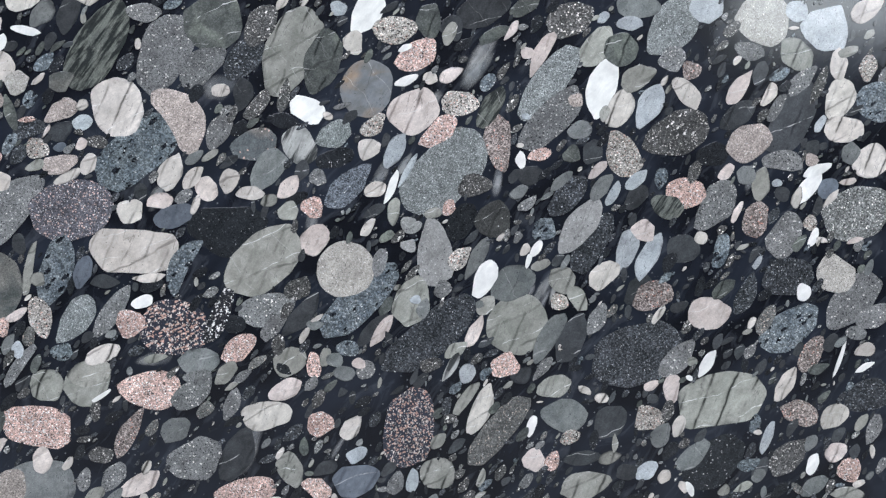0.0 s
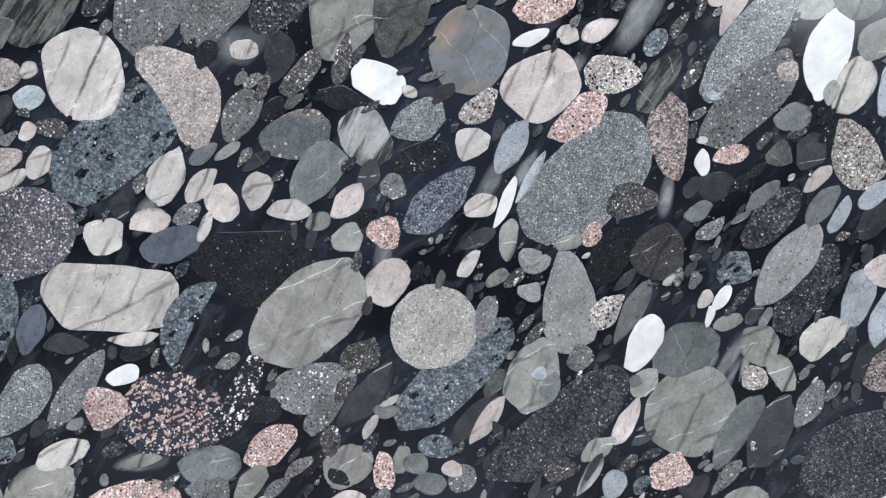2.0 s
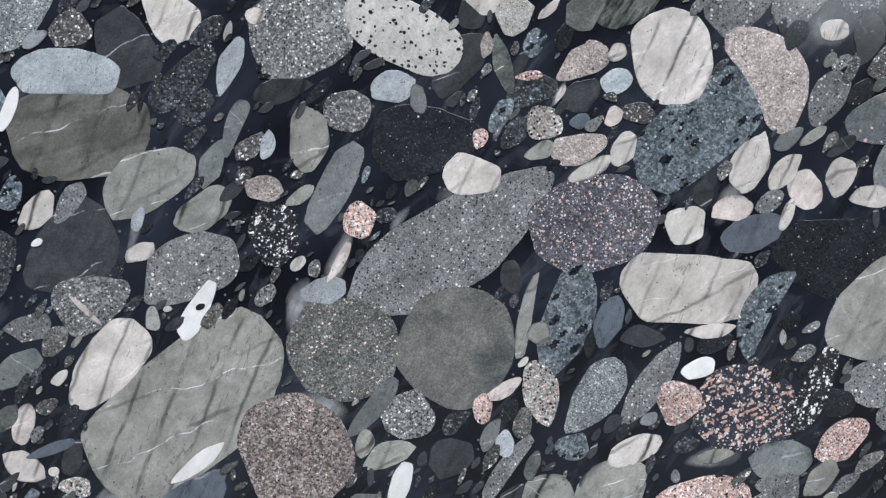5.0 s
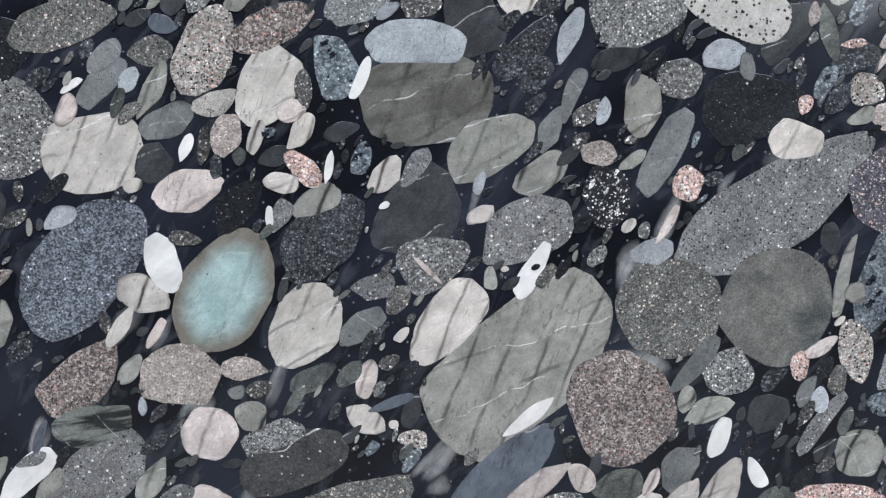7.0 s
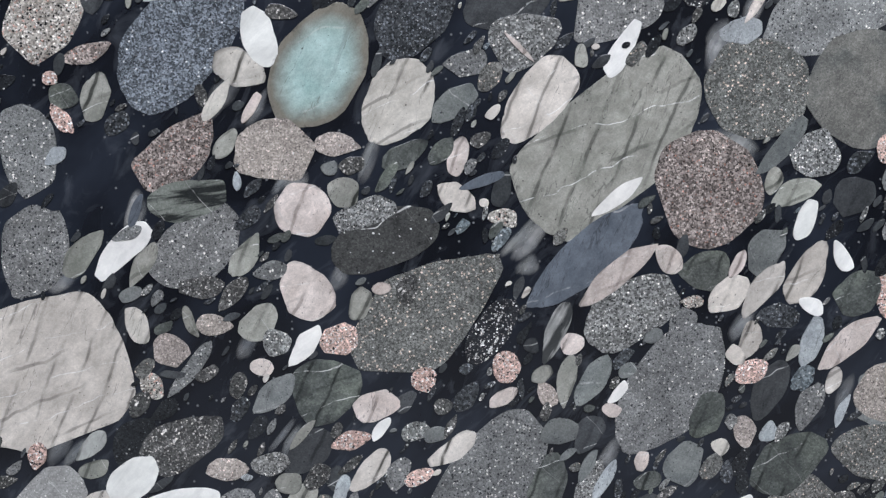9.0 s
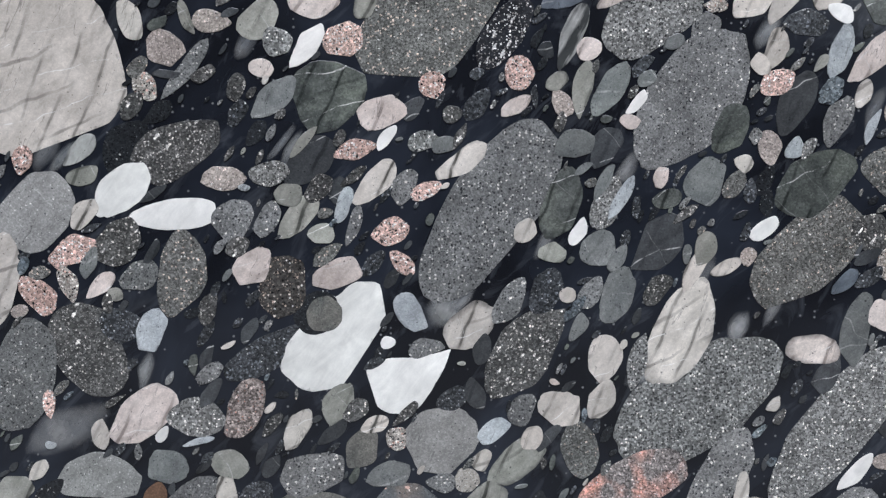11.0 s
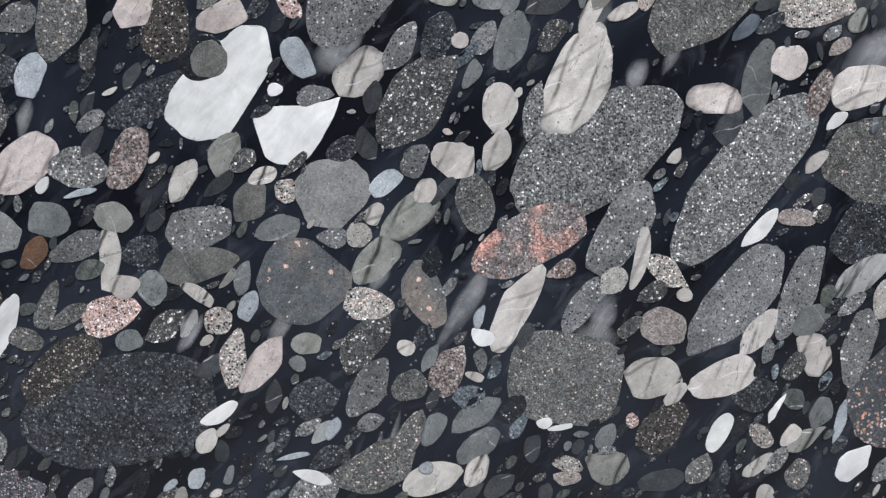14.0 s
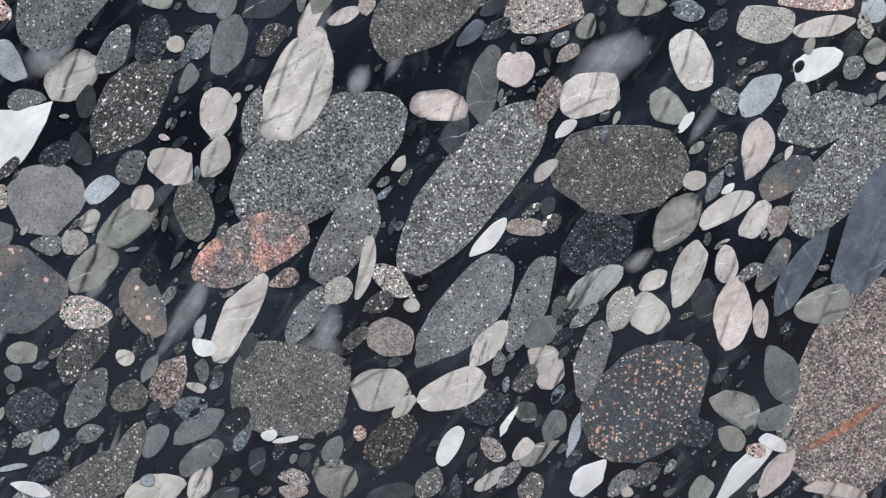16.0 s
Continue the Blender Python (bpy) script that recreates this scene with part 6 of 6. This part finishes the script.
bare(-.1613, 1.4192, .0282, .0285, 0)

# ---- pebbles outside the well-seen part, and grit between them, laid by chance ----
chance = random.Random(7)
SEEN = (-1.27, 0.56, 0.63, 1.78)
spots = [(p[0], p[1], p[2] / 2, p[3] / 2, math.cos(radians(p[4])), math.sin(radians(p[4]))) for p in PEBBLES]
taken = np.array(spots + BARE)


def is_free(x, z, room):
    dx, dz = x - taken[:, 0], z - taken[:, 1]
    u, v = dx * taken[:, 4] + dz * taken[:, 5], dz * taken[:, 4] - dx * taken[:, 5]
    return bool(np.all((u / (taken[:, 2] + room)) ** 2 + (v / (taken[:, 3] + room)) ** 2 > 1.0))


NAMED = len(PEBBLES)
for size, tries in ((0.085, 260), (0.05, 900), (0.028, 2600), (0.016, 3000)):
    for _ in range(tries):
        x, z = chance.uniform(SLAB[0] + 0.02, SLAB[1] - 0.02), chance.uniform(SLAB[2] + 0.02, SLAB[3] - 0.02)
        length = size * chance.uniform(0.75, 1.3)
        edge = min(x - SLAB[0], SLAB[1] - x, z - SLAB[2], SLAB[3] - z)
        if edge < length * 0.6 or (SEEN[0] - 0.02 < x < SEEN[1] + 0.02 and SEEN[2] - 0.02 < z < SEEN[3] + 0.02):
            continue
        width = length * chance.uniform(0.45, 0.85)
        if is_free(x, z, width * 0.5):
            lean = chance.gauss(48, 22)
            pebble(x, z, length, width, lean, chance.choice("CCKPYIGGGFSSOqLLLHVBMMNnRUTTZE"), chance.uniform(1.8, 2.6))
            taken = np.vstack([taken, (x, z, length / 2, width / 2, math.cos(radians(lean)), math.sin(radians(lean)))])
# fine grit in the gaps of the seen part
for turn in range(16000):
    x, z = chance.uniform(SEEN[0], SEEN[1]), chance.uniform(SEEN[2], SEEN[3])
    length = chance.uniform(0.016, 0.032) if turn < 5000 else chance.uniform(0.006, 0.018)
    width = length * chance.uniform(0.3, 0.65)
    if is_free(x, z, width * 0.3):
        lean = chance.gauss(52, 18)
        pebble(x, z, length, width, lean, chance.choice("DDDDDVVVVVHHdddddSSSnGTULMC"), chance.uniform(1.5, 2.3))
        taken = np.vstack([taken, (x, z, length / 2, width / 2, math.cos(radians(lean)), math.sin(radians(lean)))])


def outline(index, length, width, angle, square, taper, bend, cuts, count):
    """The outline of a worn pebble round its own middle, long axis along x. Below a square of 2 it runs out into two tips."""
    own = random.Random(index)
    phase = [own.uniform(0, 2 * math.pi) for _ in range(7)]
    rough = own.uniform(0.7, 1.5)
    lean = 0.0
    long = length / max(width, 0.001)
    if not cuts and length < 0.11:
        taper, bend = taper or own.uniform(-0.3, 0.3), bend or own.uniform(-0.05, 0.05)
        if long > 1.25:
            lean = own.uniform(-0.3, 0.3)
            if square == 2.3:
                square = own.uniform(1.55, 2.2)
    tip = max(0.0, min(1.0, (2.0 - square) * 1.7))
    power = 2 / max(2.0, square)
    ring = []
    for k in range(count):
        a = 2 * math.pi * k / count
        c, s = math.cos(a), math.sin(a)
        x = length / 2 * math.copysign(abs(c) ** power, c)
        y = width / 2 * math.copysign(abs(s) ** (power + 0.75 * tip), s)
        y *= 1 + taper * x / (length / 2)
        swell = 1 + rough * (0.02 * math.sin(2 * a + phase[0]) + 0.024 * math.sin(3 * a + phase[1]) + 0.014 * math.sin(5 * a + phase[2]) + 0.012 * math.sin(7 * a + phase[3]) + 0.009 * math.sin(11 * a + phase[4]) + 0.007 * math.sin(17 * a + phase[5]) + 0.006 * math.sin(23 * a + phase[6]))
        x, y = x * swell, y * swell
        x += lean * y
        y += bend * length * ((2 * x / length) ** 2 - 0.35)
        ring.append((x, y))
    if not cuts:
        low = 0.74 if length < 0.02 else (0.78 if length < 0.042 else 0.86)
        cuts = [(own.uniform(0, 360), own.uniform(low, 0.98)) for _ in range(own.randint(3, 6))]
        if tip > 0.2:
            cuts = [(angle + own.choice((90, 270)) + own.uniform(-30, 30), share) for _, share in cuts[:3]]
    for way, share in cuts:
        nx, ny = math.cos(radians(way - angle)), math.sin(radians(way - angle))
        reach = share * max(x * nx + y * ny for x, y in ring)
        ring = [(x, y) if x * nx + y * ny < reach else (x * reach / (x * nx + y * ny), y * reach / (x * nx + y * ny)) for x, y in ring]
    return [tuple((p + 4 * q + r) / 6 for p, q, r in zip(ring[k - 1], ring[k], ring[(k + 1) % count])) for k in range(count)]


def pebble_mesh(ring, height, place=(0, 0), turn=0.0):
    """Vertices, faces and rim values of a flush, slightly proud pebble; its top lies at -y."""
    co, si = math.cos(turn), math.sin(turn)
    count, verts, rims, faces = len(ring), [], [], []
    mx, my = sum(p[0] for p in ring) / count, sum(p[1] for p in ring) / count
    reach = max(0.004, min(max(abs(p[1]) for p in ring), max(abs(p[0]) for p in ring)))
    tight = 1 - 0.00022 / reach
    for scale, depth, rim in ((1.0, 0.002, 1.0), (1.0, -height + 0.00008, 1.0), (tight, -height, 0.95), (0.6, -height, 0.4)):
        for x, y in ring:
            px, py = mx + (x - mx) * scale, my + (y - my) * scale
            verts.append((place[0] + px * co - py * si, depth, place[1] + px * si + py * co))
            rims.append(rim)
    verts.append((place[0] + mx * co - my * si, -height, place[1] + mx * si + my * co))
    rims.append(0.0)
    for r in range(3):
        for k in range(count):
            m = (k + 1) % count
            faces.append((r * count + k, r * count + m, (r + 1) * count + m, (r + 1) * count + k))
    for k in range(count):
        faces.append((3 * count + k, 3 * count + (k + 1) % count, 4 * count))
    return verts, faces, rims


def make_mesh(name, verts, faces, rims, materials, slots=None):
    data = bpy.data.meshes.new(name)
    data.from_pydata(verts, [], faces)
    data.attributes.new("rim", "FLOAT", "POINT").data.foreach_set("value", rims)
    for m in materials:
        data.materials.append(m)
    if slots:
        data.polygons.foreach_set("material_index", slots)
    data.update()
    return data


# the largest lie lowest, so that a small pebble set in a large one stays in sight
order = sorted(range(len(PEBBLES)), key=lambda i: -PEBBLES[i][2] * PEBBLES[i][3] * {"D": 3, "d": 3, "V": 3, "w": 900}.get(PEBBLES[i][5], 1))
height_of = {i: 0.0003 + 0.0007 * rank / len(order) for rank, i in enumerate(order)}
singles = set(sorted(range(NAMED), key=lambda i: -PEBBLES[i][2] * PEBBLES[i][3])[:560])
letters = list(STONES)
rest_v, rest_f, rest_r, rest_s = [], [], [], []
for i, (x, z, length, width, angle, kind, square, taper, bend, cuts) in enumerate(PEBBLES):
    single = i in singles
    ring = outline(i, length, width, angle, square, taper, bend, cuts, 64 if single else (28 if length > 0.017 else 12))
    if single:
        v, f, r = pebble_mesh(ring, height_of[i])
        ob = new("pebble", make_mesh("pebble", v, f, r, [STONES[kind][0]]))
        ob.parent = slab
        ob.location, ob.rotation_euler = (x, FACE, z), (0, -radians(angle), 0)
        tagged(ob, STONES[kind][1])
    else:
        v, f, r = pebble_mesh(ring, height_of[i], (x, z), radians(angle))
        start = len(rest_v)
        rest_v += v
        rest_f += [tuple(start + k for k in face) for face in f]
        rest_r += r
        rest_s += [letters.index(kind)] * len(f)
small = new("grit", make_mesh("grit", rest_v, rest_f, rest_r, [STONES[k][0] for k in letters], rest_s))
small.parent, small.location = slab, (0, FACE, 0)
tagged(small, "small mixed stones and grit set in black stone", kind="stuff")
